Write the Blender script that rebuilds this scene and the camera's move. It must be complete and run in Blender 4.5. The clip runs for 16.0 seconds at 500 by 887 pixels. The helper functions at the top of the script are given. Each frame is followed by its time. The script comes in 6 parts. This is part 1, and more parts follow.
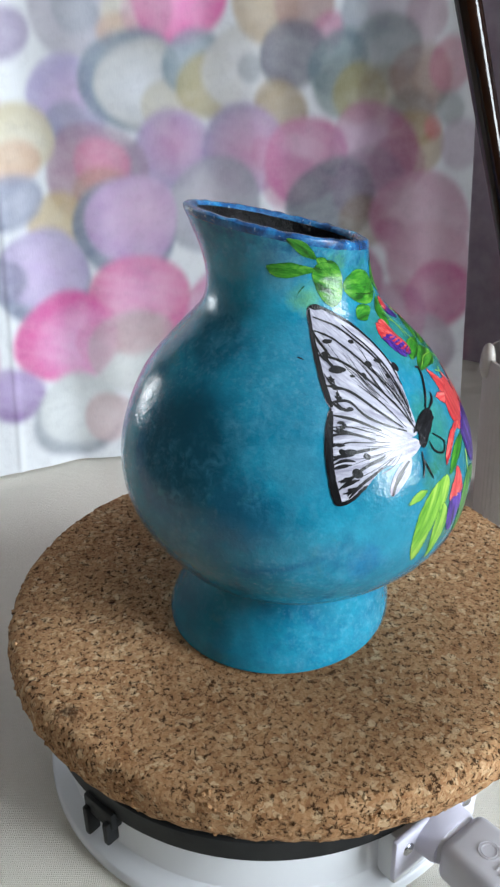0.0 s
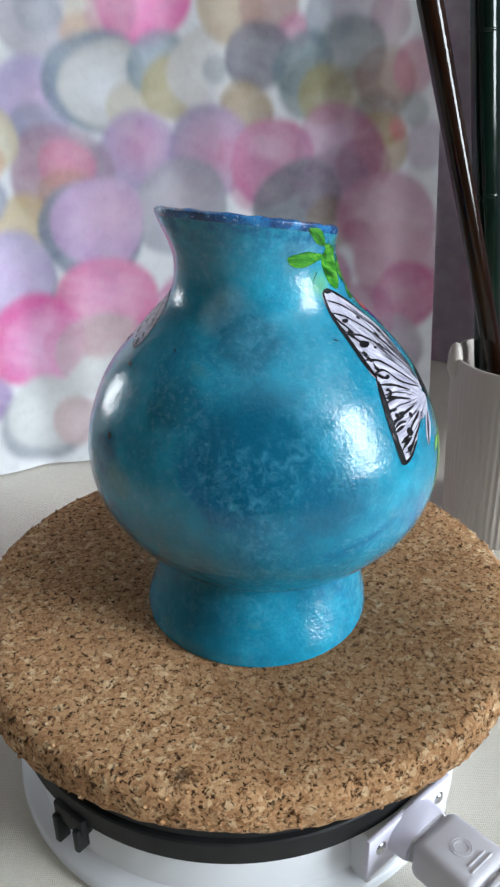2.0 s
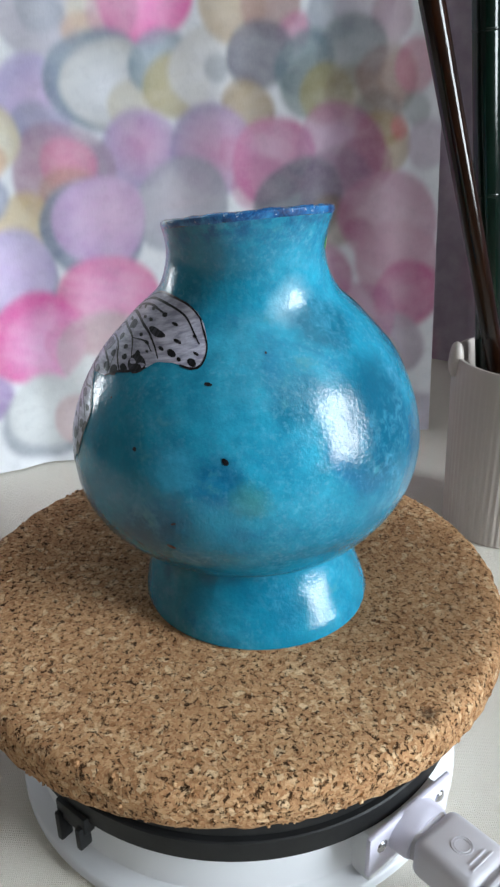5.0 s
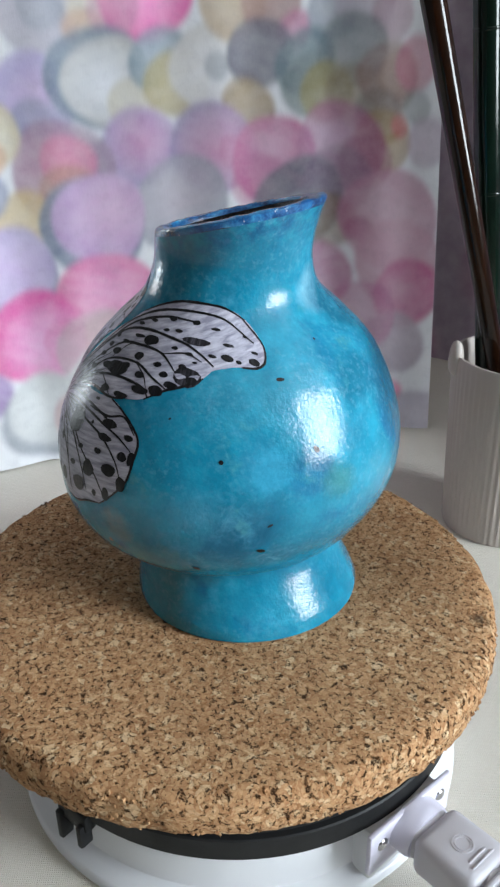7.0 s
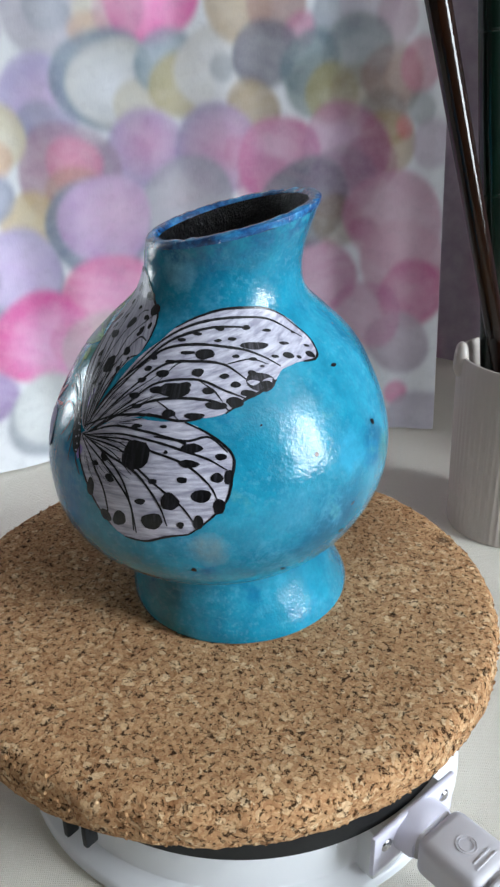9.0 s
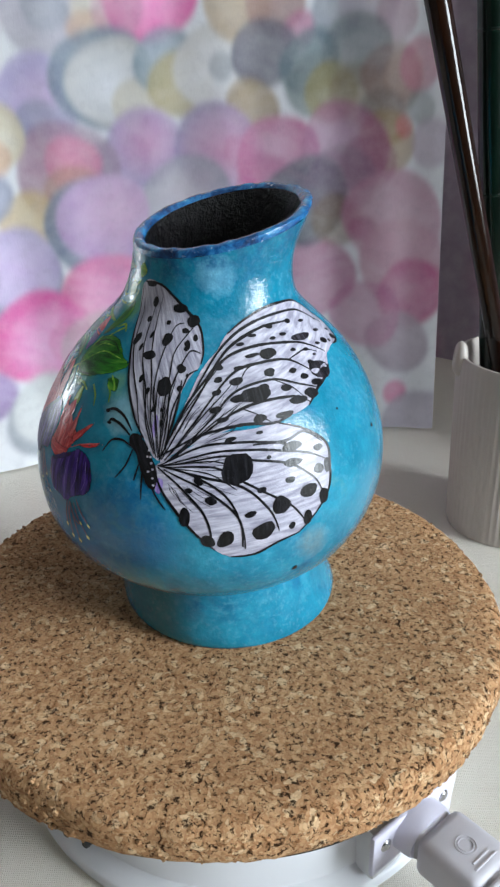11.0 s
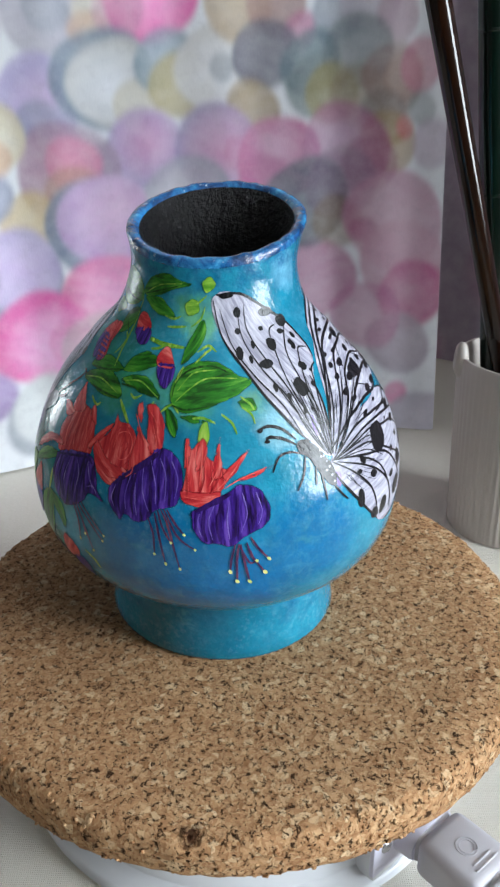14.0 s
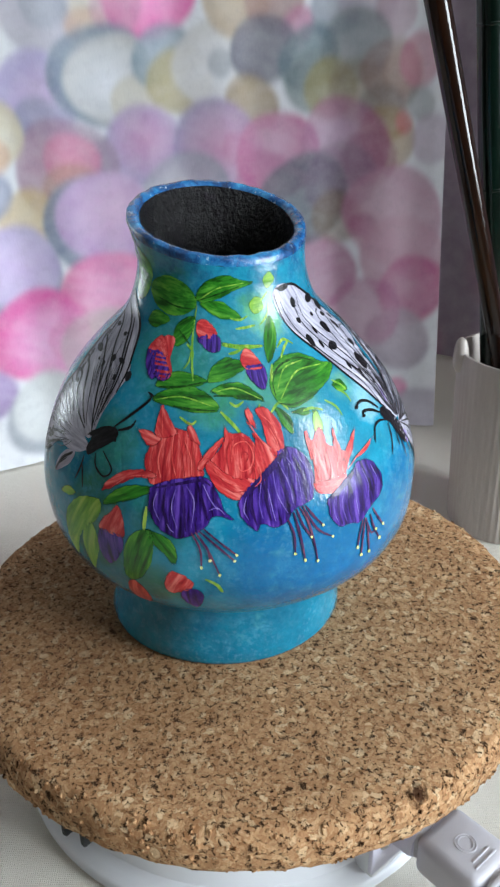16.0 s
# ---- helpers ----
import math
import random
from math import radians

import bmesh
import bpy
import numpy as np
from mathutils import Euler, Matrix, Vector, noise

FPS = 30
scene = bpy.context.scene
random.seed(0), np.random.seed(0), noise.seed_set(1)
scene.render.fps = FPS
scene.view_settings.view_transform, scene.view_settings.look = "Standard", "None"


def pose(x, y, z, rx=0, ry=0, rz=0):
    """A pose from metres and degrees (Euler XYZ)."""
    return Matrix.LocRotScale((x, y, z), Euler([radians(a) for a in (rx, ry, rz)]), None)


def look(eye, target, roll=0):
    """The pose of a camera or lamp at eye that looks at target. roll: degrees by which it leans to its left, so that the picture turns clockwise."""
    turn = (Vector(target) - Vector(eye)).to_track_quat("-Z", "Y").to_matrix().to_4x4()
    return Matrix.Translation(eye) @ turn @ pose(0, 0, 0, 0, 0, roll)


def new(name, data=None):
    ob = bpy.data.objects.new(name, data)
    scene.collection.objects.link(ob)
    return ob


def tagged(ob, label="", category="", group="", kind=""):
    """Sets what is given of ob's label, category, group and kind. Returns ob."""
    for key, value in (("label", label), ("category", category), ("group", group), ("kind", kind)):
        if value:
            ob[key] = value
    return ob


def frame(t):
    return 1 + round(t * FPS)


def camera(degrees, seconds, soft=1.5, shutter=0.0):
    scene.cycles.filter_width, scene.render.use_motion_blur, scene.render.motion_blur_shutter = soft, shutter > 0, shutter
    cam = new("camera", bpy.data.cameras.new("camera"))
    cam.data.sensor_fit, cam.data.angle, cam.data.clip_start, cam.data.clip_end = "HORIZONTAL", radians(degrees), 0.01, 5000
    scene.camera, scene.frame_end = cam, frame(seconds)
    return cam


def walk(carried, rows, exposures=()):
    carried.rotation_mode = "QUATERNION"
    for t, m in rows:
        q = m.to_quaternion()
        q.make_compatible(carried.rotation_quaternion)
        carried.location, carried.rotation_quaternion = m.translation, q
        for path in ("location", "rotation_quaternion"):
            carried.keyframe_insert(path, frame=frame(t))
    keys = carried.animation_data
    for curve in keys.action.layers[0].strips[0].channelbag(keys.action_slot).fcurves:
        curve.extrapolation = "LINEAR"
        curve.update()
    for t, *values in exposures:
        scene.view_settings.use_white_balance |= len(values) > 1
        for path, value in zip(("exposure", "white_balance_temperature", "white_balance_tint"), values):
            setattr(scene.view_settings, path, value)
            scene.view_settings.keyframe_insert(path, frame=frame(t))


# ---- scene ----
# The camera, almost still in the hand, and its slow drift
cam = camera(33.17, 16.0, soft=2.4)
walk(cam, [
    (0.0, pose(-0.0008, -0.3551, 0.2612, 63.473, 0.918, 0.409)),
    (0.5, pose(-0.0012, -0.3544, 0.2606, 63.458, 0.910, 0.224)),
    (1.0, pose(-0.0015, -0.3555, 0.2612, 63.647, 0.741, -0.368)),
    (1.5, pose(0.0008, -0.3544, 0.2593, 63.712, 0.749, -1.196)),
    (2.0, pose(0.0018, -0.3542, 0.2587, 63.718, 0.760, -1.551)),
    (2.5, pose(0.0021, -0.3543, 0.2601, 63.562, 0.753, -1.578)),
    (3.0, pose(0.0010, -0.3542, 0.2597, 63.586, 0.678, -1.655)),
    (3.5, pose(0.0005, -0.3551, 0.2600, 63.629, 0.691, -1.619)),
    (4.0, pose(0.0009, -0.3548, 0.2603, 63.544, 0.732, -1.560)),
    (6.5, pose(-0.0001, -0.3546, 0.2597, 63.531, 0.588, -1.576)),
    (7.0, pose(-0.0011, -0.3546, 0.2604, 63.404, 0.520, -1.650)),
    (7.5, pose(-0.0003, -0.3548, 0.2608, 63.346, 0.632, -1.491)),
    (8.0, pose(-0.0003, -0.3549, 0.2614, 63.317, 0.669, -1.432)),
    (8.5, pose(-0.0005, -0.3552, 0.2618, 63.343, 0.694, -1.347)),
    (9.0, pose(-0.0004, -0.3553, 0.2619, 63.367, 0.685, -1.274)),
    (11.5, pose(-0.0004, -0.3546, 0.2618, 63.294, 0.656, -1.344)),
    (12.0, pose(-0.0007, -0.3547, 0.2621, 63.269, 0.635, -1.362)),
    (12.5, pose(-0.0012, -0.3545, 0.2615, 63.312, 0.568, -1.387)),
    (13.0, pose(-0.0013, -0.3542, 0.2614, 63.327, 0.527, -1.379)),
    (13.5, pose(-0.0012, -0.3538, 0.2610, 63.349, 0.506, -1.379)),
    (14.0, pose(-0.0004, -0.3543, 0.2609, 63.439, 0.637, -1.283)),
    (14.5, pose(0.0002, -0.3535, 0.2603, 63.394, 0.704, -1.276)),
    (15.0, pose(0.0007, -0.3536, 0.2602, 63.342, 0.771, -1.273)),
    (15.5, pose(0.0014, -0.3535, 0.2604, 63.262, 0.847, -1.257)),
    (16.0, pose(0.0021, -0.3535, 0.2606, 63.206, 0.928, -1.207)),
], exposures=((0.0, -0.16), (3.5, -0.17), (9.0, -0.17), (12.5, -0.17), (16.0, -0.10)))

# Daylight: sky through two windows of the room
world = bpy.data.worlds.new("sky")
scene.world = world
world.use_nodes = True
_n, _l = world.node_tree.nodes, world.node_tree.links
_sky = _n.new("ShaderNodeTexSky")
_sky.sky_type, _sky.sun_disc = "NISHITA", False
_sky.sun_elevation, _sky.sun_rotation = radians(35), radians(120)
_l.new(_sky.outputs[0], _n["Background"].inputs[0])
_n["Background"].inputs[1].default_value = 0.1


def window_light(name, m, width, height, watts, colour):
    data = bpy.data.lights.new(name, "AREA")
    data.shape, data.size, data.size_y, data.energy, data.color = "RECTANGLE", width, height, watts, colour
    ob = new(name, data)
    ob.matrix_world = m
    return ob


# skylight in the openings of the windows
window_light("window_daylight", look((4.14, -2.10, 1.50), (0.0, -1.08, 1.50)), 1.8, 2.7, 445, (0.83, 0.93, 1.0))
window_light("window_daylight", look((-1.0, 0.735, 0.14), (-0.3, -0.3, 0.04)), 0.15, 0.30, 2.5, (0.83, 0.93, 1.0))


# ---- the vase's form ----
PROFILE_Z = (0.0, 0.004, 0.012, 0.024, 0.0325, 0.0345, 0.039, 0.046, 0.06, 0.08, 0.104, 0.128, 0.144, 0.156, 0.168, 0.18, 0.192, 0.204, 0.216)
PROFILE_R = (0.0548, 0.0552, 0.0528, 0.0502, 0.0492, 0.0512, 0.0592, 0.0672, 0.0770, 0.0817, 0.0782, 0.0667, 0.0517, 0.0393, 0.035, 0.0349, 0.0376, 0.0425, 0.049)
CENTRE_Z = (0.0, 0.04, 0.104, 0.16, 0.232)
CENTRE_X = (0.0, 0.0076, 0.0068, 0.0053, 0.0010)
CENTRE_Y = (0.0, 0.0042, 0.0035, 0.0029, 0.0030)
BASE = (0.0053, -0.0091)  # its foot on the cork, from the turntable's axis


# its hand-built unevenness: height, then millimetres all round, once (cosine, sine) and twice round
UNEVEN = np.array((
    (0.030, 0.0, 0.0, 0.0, 0.0, 0.0),
    (0.050, -0.17, 0.71, 1.00, -0.44, -0.99),
    (0.075, -0.31, 0.32, 0.30, 0.35, -1.13),
    (0.100, -0.29, 0.83, 0.72, 0.47, -1.18),
    (0.120, -1.53, 0.11, 0.28, 0.07, -1.09),
    (0.135, -1.15, 0.36, -0.24, 0.17, 0.17),
    (0.148, -0.61, 0.80, 0.07, -0.42, -0.58),
    (0.160, 0.04, 0.53, 0.27, 0.03, -0.76),
    (0.175, -0.08, -0.81, 0.61, 0.71, -0.28),
    (0.188, 0.11, -2.41, 0.09, 0.80, -1.45),
    (0.200, -0.03, -2.83, -0.34, 0.61, -1.79)
))


def hermite(x, xk, yk):
    m = np.gradient(np.array(yk), np.array(xk))
    i = int(np.clip(np.searchsorted(xk, x) - 1, 0, len(xk) - 2))
    h = xk[i + 1] - xk[i]
    u = min(max((x - xk[i]) / h, 0), 1)
    return (2 * u ** 3 - 3 * u ** 2 + 1) * yk[i] + (u ** 3 - 2 * u ** 2 + u) * h * m[i] + (-2 * u ** 3 + 3 * u ** 2) * yk[i + 1] + (u ** 3 - u ** 2) * h * m[i + 1]


def skin(deg, z, out=0.0):
    """A point of the vase's outer skin, out metres proud of it."""
    a = radians(deg)
    r = hermite(z, PROFILE_Z, PROFILE_R) * (1 - 0.0195 * math.cos(2 * a) + 0.0086 * math.sin(2 * a)) + out
    k = [np.interp(z, UNEVEN[:, 0], UNEVEN[:, j]) / 1000 for j in range(1, 6)]
    r += k[0] + k[1] * math.cos(a) + k[2] * math.sin(a) + k[3] * math.cos(2 * a) + k[4] * math.sin(2 * a)
    return Vector((hermite(z, CENTRE_Z, CENTRE_X) + r * math.cos(a), hermite(z, CENTRE_Z, CENTRE_Y) + r * math.sin(a), z))


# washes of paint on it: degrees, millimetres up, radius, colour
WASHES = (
    (16, 74, 34, "0072b2"),
    (38, 68, 22, "0478bc"),
    (338, 97, 16, "2c8a84"),
    (353, 146, 18, "2f98a8"),
    (38, 158, 9, "86cbe0"),
    (52, 126, 8, "9ad4e6"),
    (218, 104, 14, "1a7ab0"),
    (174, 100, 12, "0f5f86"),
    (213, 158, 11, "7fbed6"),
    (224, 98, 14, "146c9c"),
    (113, 72, 7, "7296a0"),
    (173, 95, 10, "1c80aa"),
    (138, 86, 12, "2f93b4"),
    (286, 72, 9, "1b84b8"),
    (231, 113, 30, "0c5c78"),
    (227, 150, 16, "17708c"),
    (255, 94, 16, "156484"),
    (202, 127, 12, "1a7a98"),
    (269, 114, 12, "3a93ae"),
    (265, 177, 10, "5aa6bc"),
    (58, 84, 24, "0478b4"),
    (83, 174, 8, "7cc4e4"),
    (183, 91, 8, "3f8f96"),
    (161, 102, 10, "3aa4c8"),
    (341, 149, 12, "33906c"),
    (18, 164, 6, "54ac74"),
    (44, 134, 6, "7abf9c"),
    (316, 80, 17, "357a5c"),
    (333, 66, 14, "3c8870"),
    (303, 177, 6, "4a9e68"),
    (322, 171, 7, "2c8a5c"),
    (26, 158, 9, "74c08c"),
    (352, 136, 13, "3c9c6c"),
    (8, 140, 8, "58b088"),
    (333, 148, 20, "2f8f80"),
    (320, 118, 13, "38907e"),
    (317, 96, 15, "3c8466"),
    (24, 137, 13, "4aa884"),
    (281, 167, 7, "74bc78"),
)


# ---- materials ----
def srgb(h):
    c = [int(h[i:i + 2], 16) / 255 for i in (0, 2, 4)]
    return tuple(x / 12.92 if x <= 0.04045 else ((x + 0.055) / 1.055) ** 2.4 for x in c) + (1.0,)


class Mat:
    """A node material with short ways to its usual nodes."""

    def __init__(self, name, rough=0.5, metal=0.0, coat=0.0):
        self.m = bpy.data.materials.new(name)
        self.m.use_nodes = True
        self.n, self.l = self.m.node_tree.nodes, self.m.node_tree.links
        self.b = self.n["Principled BSDF"]
        self.b.inputs["Roughness"].default_value = rough
        self.b.inputs["Metallic"].default_value = metal
        self.b.inputs["Coat Weight"].default_value = coat
        self.b.inputs["Coat Roughness"].default_value = 0.12
        self.co = self.n.new("ShaderNodeTexCoord").outputs["Object"]

    def mapped(self, sx, sy, sz):
        n = self.n.new("ShaderNodeMapping")
        n.inputs["Scale"].default_value = (sx, sy, sz)
        self.l.new(self.co, n.inputs[0])
        return n.outputs[0]

    def noise(self, scale, detail=4.0, rough=0.6, co=None, distort=0.0):
        n = self.n.new("ShaderNodeTexNoise")
        n.inputs["Scale"].default_value, n.inputs["Detail"].default_value = scale, detail
        n.inputs["Roughness"].default_value, n.inputs["Distortion"].default_value = rough, distort
        self.l.new(co or self.co, n.inputs["Vector"])
        return n.outputs["Fac"]

    def cells(self, scale, feature="F1", out="Color", co=None):
        n = self.n.new("ShaderNodeTexVoronoi")
        n.feature = feature
        n.inputs["Scale"].default_value = scale
        self.l.new(co or self.co, n.inputs["Vector"])
        return n.outputs[out]

    def ramp(self, fac, stops):
        n = self.n.new("ShaderNodeValToRGB")
        e = n.color_ramp.elements
        while len(e) < len(stops):
            e.new(0.5)
        for k, (at, c) in zip(e, stops):
            k.position, k.color = at, c if not isinstance(c, str) else srgb(c)
        self.l.new(fac, n.inputs[0])
        return n.outputs[0]

    def mix(self, fac, a, b, blend="MIX"):
        n = self.n.new("ShaderNodeMix")
        n.data_type, n.blend_type = "RGBA", blend
        for k, v in ((0, fac), (6, a), (7, b)):
            if isinstance(v, str):
                n.inputs[k].default_value = srgb(v)
            elif isinstance(v, (int, float, tuple)):
                n.inputs[k].default_value = v
            else:
                self.l.new(v, n.inputs[k])
        return n.outputs[2]

    def colour(self, c):
        if isinstance(c, str):
            self.b.inputs["Base Color"].default_value = srgb(c)
        else:
            self.l.new(c, self.b.inputs["Base Color"])
        return self

    def rough(self, fac, lo, hi):
        n = self.n.new("ShaderNodeMapRange")
        n.inputs[3].default_value, n.inputs[4].default_value = lo, hi
        self.l.new(fac, n.inputs[0])
        self.l.new(n.outputs[0], self.b.inputs["Roughness"])
        return self

    def bump(self, fac, depth, strength=1.0):
        n = self.n.new("ShaderNodeBump")
        n.inputs["Strength"].default_value, n.inputs["Distance"].default_value = strength, depth
        self.l.new(fac, n.inputs["Height"])
        last = self.b.inputs["Normal"].links
        if last:
            self.l.new(last[0].from_socket, n.inputs["Normal"])
        self.l.new(n.outputs[0], self.b.inputs["Normal"])
        self.l.new(n.outputs[0], self.b.inputs["Coat Normal"])
        return self


BW = lambda a, b: ((a, (0, 0, 0, 1)), (b, (1, 1, 1, 1)))


def paint_over_clay():
    """Sponged blue and teal acrylic under a thin gloss varnish."""
    m = Mat("sponged_blue_paint", 0.3, coat=0.45)
    m.b.inputs["Specular IOR Level"].default_value = 0.25
    big = m.noise(13, 3, 0.55, distort=0.4)
    c = m.ramp(big, ((0.28, "0b6688"), (0.45, "158bab"), (0.60, "2ca5c6"), (0.76, "1a89ae")))
    deep = m.ramp(m.noise(22, 4, 0.6, distort=0.8), BW(0.56, 0.72))
    c = m.mix(deep, c, "0f6f9c")
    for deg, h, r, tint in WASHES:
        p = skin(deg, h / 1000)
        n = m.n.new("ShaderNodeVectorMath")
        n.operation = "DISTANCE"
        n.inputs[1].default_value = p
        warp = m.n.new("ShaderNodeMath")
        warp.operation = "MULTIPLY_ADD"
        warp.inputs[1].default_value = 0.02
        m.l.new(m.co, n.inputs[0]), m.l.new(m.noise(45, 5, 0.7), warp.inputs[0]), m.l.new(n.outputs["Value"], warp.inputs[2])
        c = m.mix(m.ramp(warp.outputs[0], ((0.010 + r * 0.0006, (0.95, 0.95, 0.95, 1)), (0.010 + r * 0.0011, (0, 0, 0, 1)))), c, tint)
    # dark blue dabs under the rim
    up = m.n.new("ShaderNodeVectorMath")
    up.operation = "DOT_PRODUCT"
    up.inputs[1].default_value = (0.2033, 0.0907, 1.0)
    m.l.new(m.co, up.inputs[0])
    band = m.ramp(up.outputs["Value"], BW(0.170, 0.186))
    c = m.mix(m.mix(1.0, band, m.ramp(m.noise(140, 5, 0.7), BW(0.40, 0.62)), "MULTIPLY"), c, "155a8c")
    dab = m.ramp(m.noise(170, 5, 0.65, distort=0.6), BW(0.44, 0.78))
    where = m.ramp(m.noise(34, 4, 0.65), BW(0.42, 0.62))
    both = m.mix(1.0, dab, where, "MULTIPLY")
    c = m.mix(both, c, "4ea6c6")
    c = m.mix(m.ramp(m.noise(95, 6, 0.75), BW(0.40, 0.66)), m.mix(0.35, c, "0a5270"), c)
    rust = m.mix(1.0, m.ramp(m.noise(40, 4, 0.6), BW(0.64, 0.74)), m.ramp(m.noise(160, 4, 0.7), BW(0.45, 0.6)), "MULTIPLY")
    c = m.mix(rust, c, "3f94a4")
    speck = m.ramp(m.noise(420, 3, 0.6), BW(0.52, 0.66))
    c = m.mix(m.mix(1.0, speck, m.ramp(m.noise(26, 3, 0.6), BW(0.40, 0.62)), "MULTIPLY"), c, m.mix(0.14, c, "8fd2ea"))
    c = m.mix(0.13, c, "063e50")
    m.colour(c).rough(m.noise(60, 4), 0.14, 0.32)
    m.b.inputs["Coat Roughness"].default_value = 0.16
    return m.bump(m.noise(620, 2, 0.6), 0.0004, 0.4).bump(m.noise(80, 4), 0.0010, 0.35).bump(m.noise(26, 2), 0.004, 0.38).m


def cork():
    """Pressed cork: small granules of many browns, dark pits, a broad stain and a few gouges."""
    m = Mat("pressed_cork", 0.95)
    m.b.inputs["Specular IOR Level"].default_value = 0.15
    nz = m.n.new("ShaderNodeTexNoise")
    nz.inputs["Scale"].default_value, nz.inputs["Detail"].default_value = 190, 3
    warp = m.n.new("ShaderNodeVectorMath")
    warp.operation = "MULTIPLY_ADD"
    warp.inputs[1].default_value = (0.0065, 0.0065, 0.0065)
    m.l.new(m.co, nz.inputs["Vector"]), m.l.new(nz.outputs["Color"], warp.inputs[0]), m.l.new(m.co, warp.inputs[2])
    co = warp.outputs[0]
    tone = m.n.new("ShaderNodeSeparateColor")
    m.l.new(m.cells(340, co=co), tone.inputs[0])
    fine = m.n.new("ShaderNodeSeparateColor")
    m.l.new(m.cells(780, co=co), fine.inputs[0])
    c = m.ramp(tone.outputs[0], ((0.0, "9c6e49"), (0.25, "b98b63"), (0.65, "c2956b"), (0.85, "d2aa80"), (1.0, "ecd0a8")))
    c = m.mix(0.4, c, m.ramp(fine.outputs[1], ((0.0, "8a5f40"), (0.5, "c0966e"), (1.0, "e2c096"))))
    c = m.mix(m.ramp(m.noise(14, 4), BW(0.35, 0.7)), c, m.mix(0.22, c, "7c5232"))
    # pits between the granules, thick in some places and thin in others
    chip = m.ramp(m.noise(420, 5, 0.75, distort=0.5), BW(0.385, 0.445))
    chip = m.mix(1.0, chip, m.ramp(m.noise(230, 5, 0.7, distort=0.4), BW(0.36, 0.405)), "MULTIPLY")
    seam = m.ramp(m.cells(340, "DISTANCE_TO_EDGE", "Distance", co), BW(0.0, 0.12))
    c = m.mix(seam, m.mix(0.16, c, "4a2d1a"), c)
    c = m.mix(chip, m.mix(0.92, c, "2e1a0d"), c)
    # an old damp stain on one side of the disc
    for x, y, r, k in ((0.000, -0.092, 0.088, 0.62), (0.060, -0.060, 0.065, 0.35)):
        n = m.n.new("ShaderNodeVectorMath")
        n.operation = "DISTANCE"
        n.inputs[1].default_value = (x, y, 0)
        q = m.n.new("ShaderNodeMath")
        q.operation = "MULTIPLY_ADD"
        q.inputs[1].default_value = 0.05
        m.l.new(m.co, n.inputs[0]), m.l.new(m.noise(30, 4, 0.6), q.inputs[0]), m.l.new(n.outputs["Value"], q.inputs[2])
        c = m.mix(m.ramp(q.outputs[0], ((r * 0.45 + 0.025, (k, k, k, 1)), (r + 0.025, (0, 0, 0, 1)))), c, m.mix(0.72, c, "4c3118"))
    for x, y, r in ((-0.0950, -0.0905, 0.0024), (-0.0790, -0.1030, 0.0016), (0.1262, 0.0531, 0.0026), (0.1226, 0.062, 0.0016), (0.0811, -0.0224, 0.002)):
        n = m.n.new("ShaderNodeVectorMath")
        n.operation = "DISTANCE"
        n.inputs[1].default_value = (x, y, 0)
        k = m.n.new("ShaderNodeMath")
        k.operation = "MULTIPLY_ADD"
        k.inputs[1].default_value = 0.012
        m.l.new(m.co, n.inputs[0]), m.l.new(m.noise(320, 3, 0.6, distort=0.6), k.inputs[0]), m.l.new(n.outputs["Value"], k.inputs[2])
        hole = m.ramp(k.outputs[0], BW(0.0058 + r * 0.75, 0.0058 + r * 1.05))
        c = m.mix(hole, "34190b", c)
        chip = m.mix(1.0, chip, hole, "MULTIPLY")
    m.colour(c)
    return m.bump(chip, 0.0016, 0.8).bump(fine.outputs[2], 0.0006, 0.45).bump(tone.outputs[2], 0.0006, 0.4).m


def enamel(name, h, rough=0.3, coat=0.0, var=0.04):
    m = Mat(name, rough, coat=coat)
    c = m.mix(m.noise(35, 4), m.mix(var, h, "ffffff"), m.mix(var * 2, h, "000000"))
    return m.colour(c).rough(m.noise(90, 4), rough * 0.8, min(1, rough * 1.3)).bump(m.noise(500, 3), 0.0002, 0.2).m


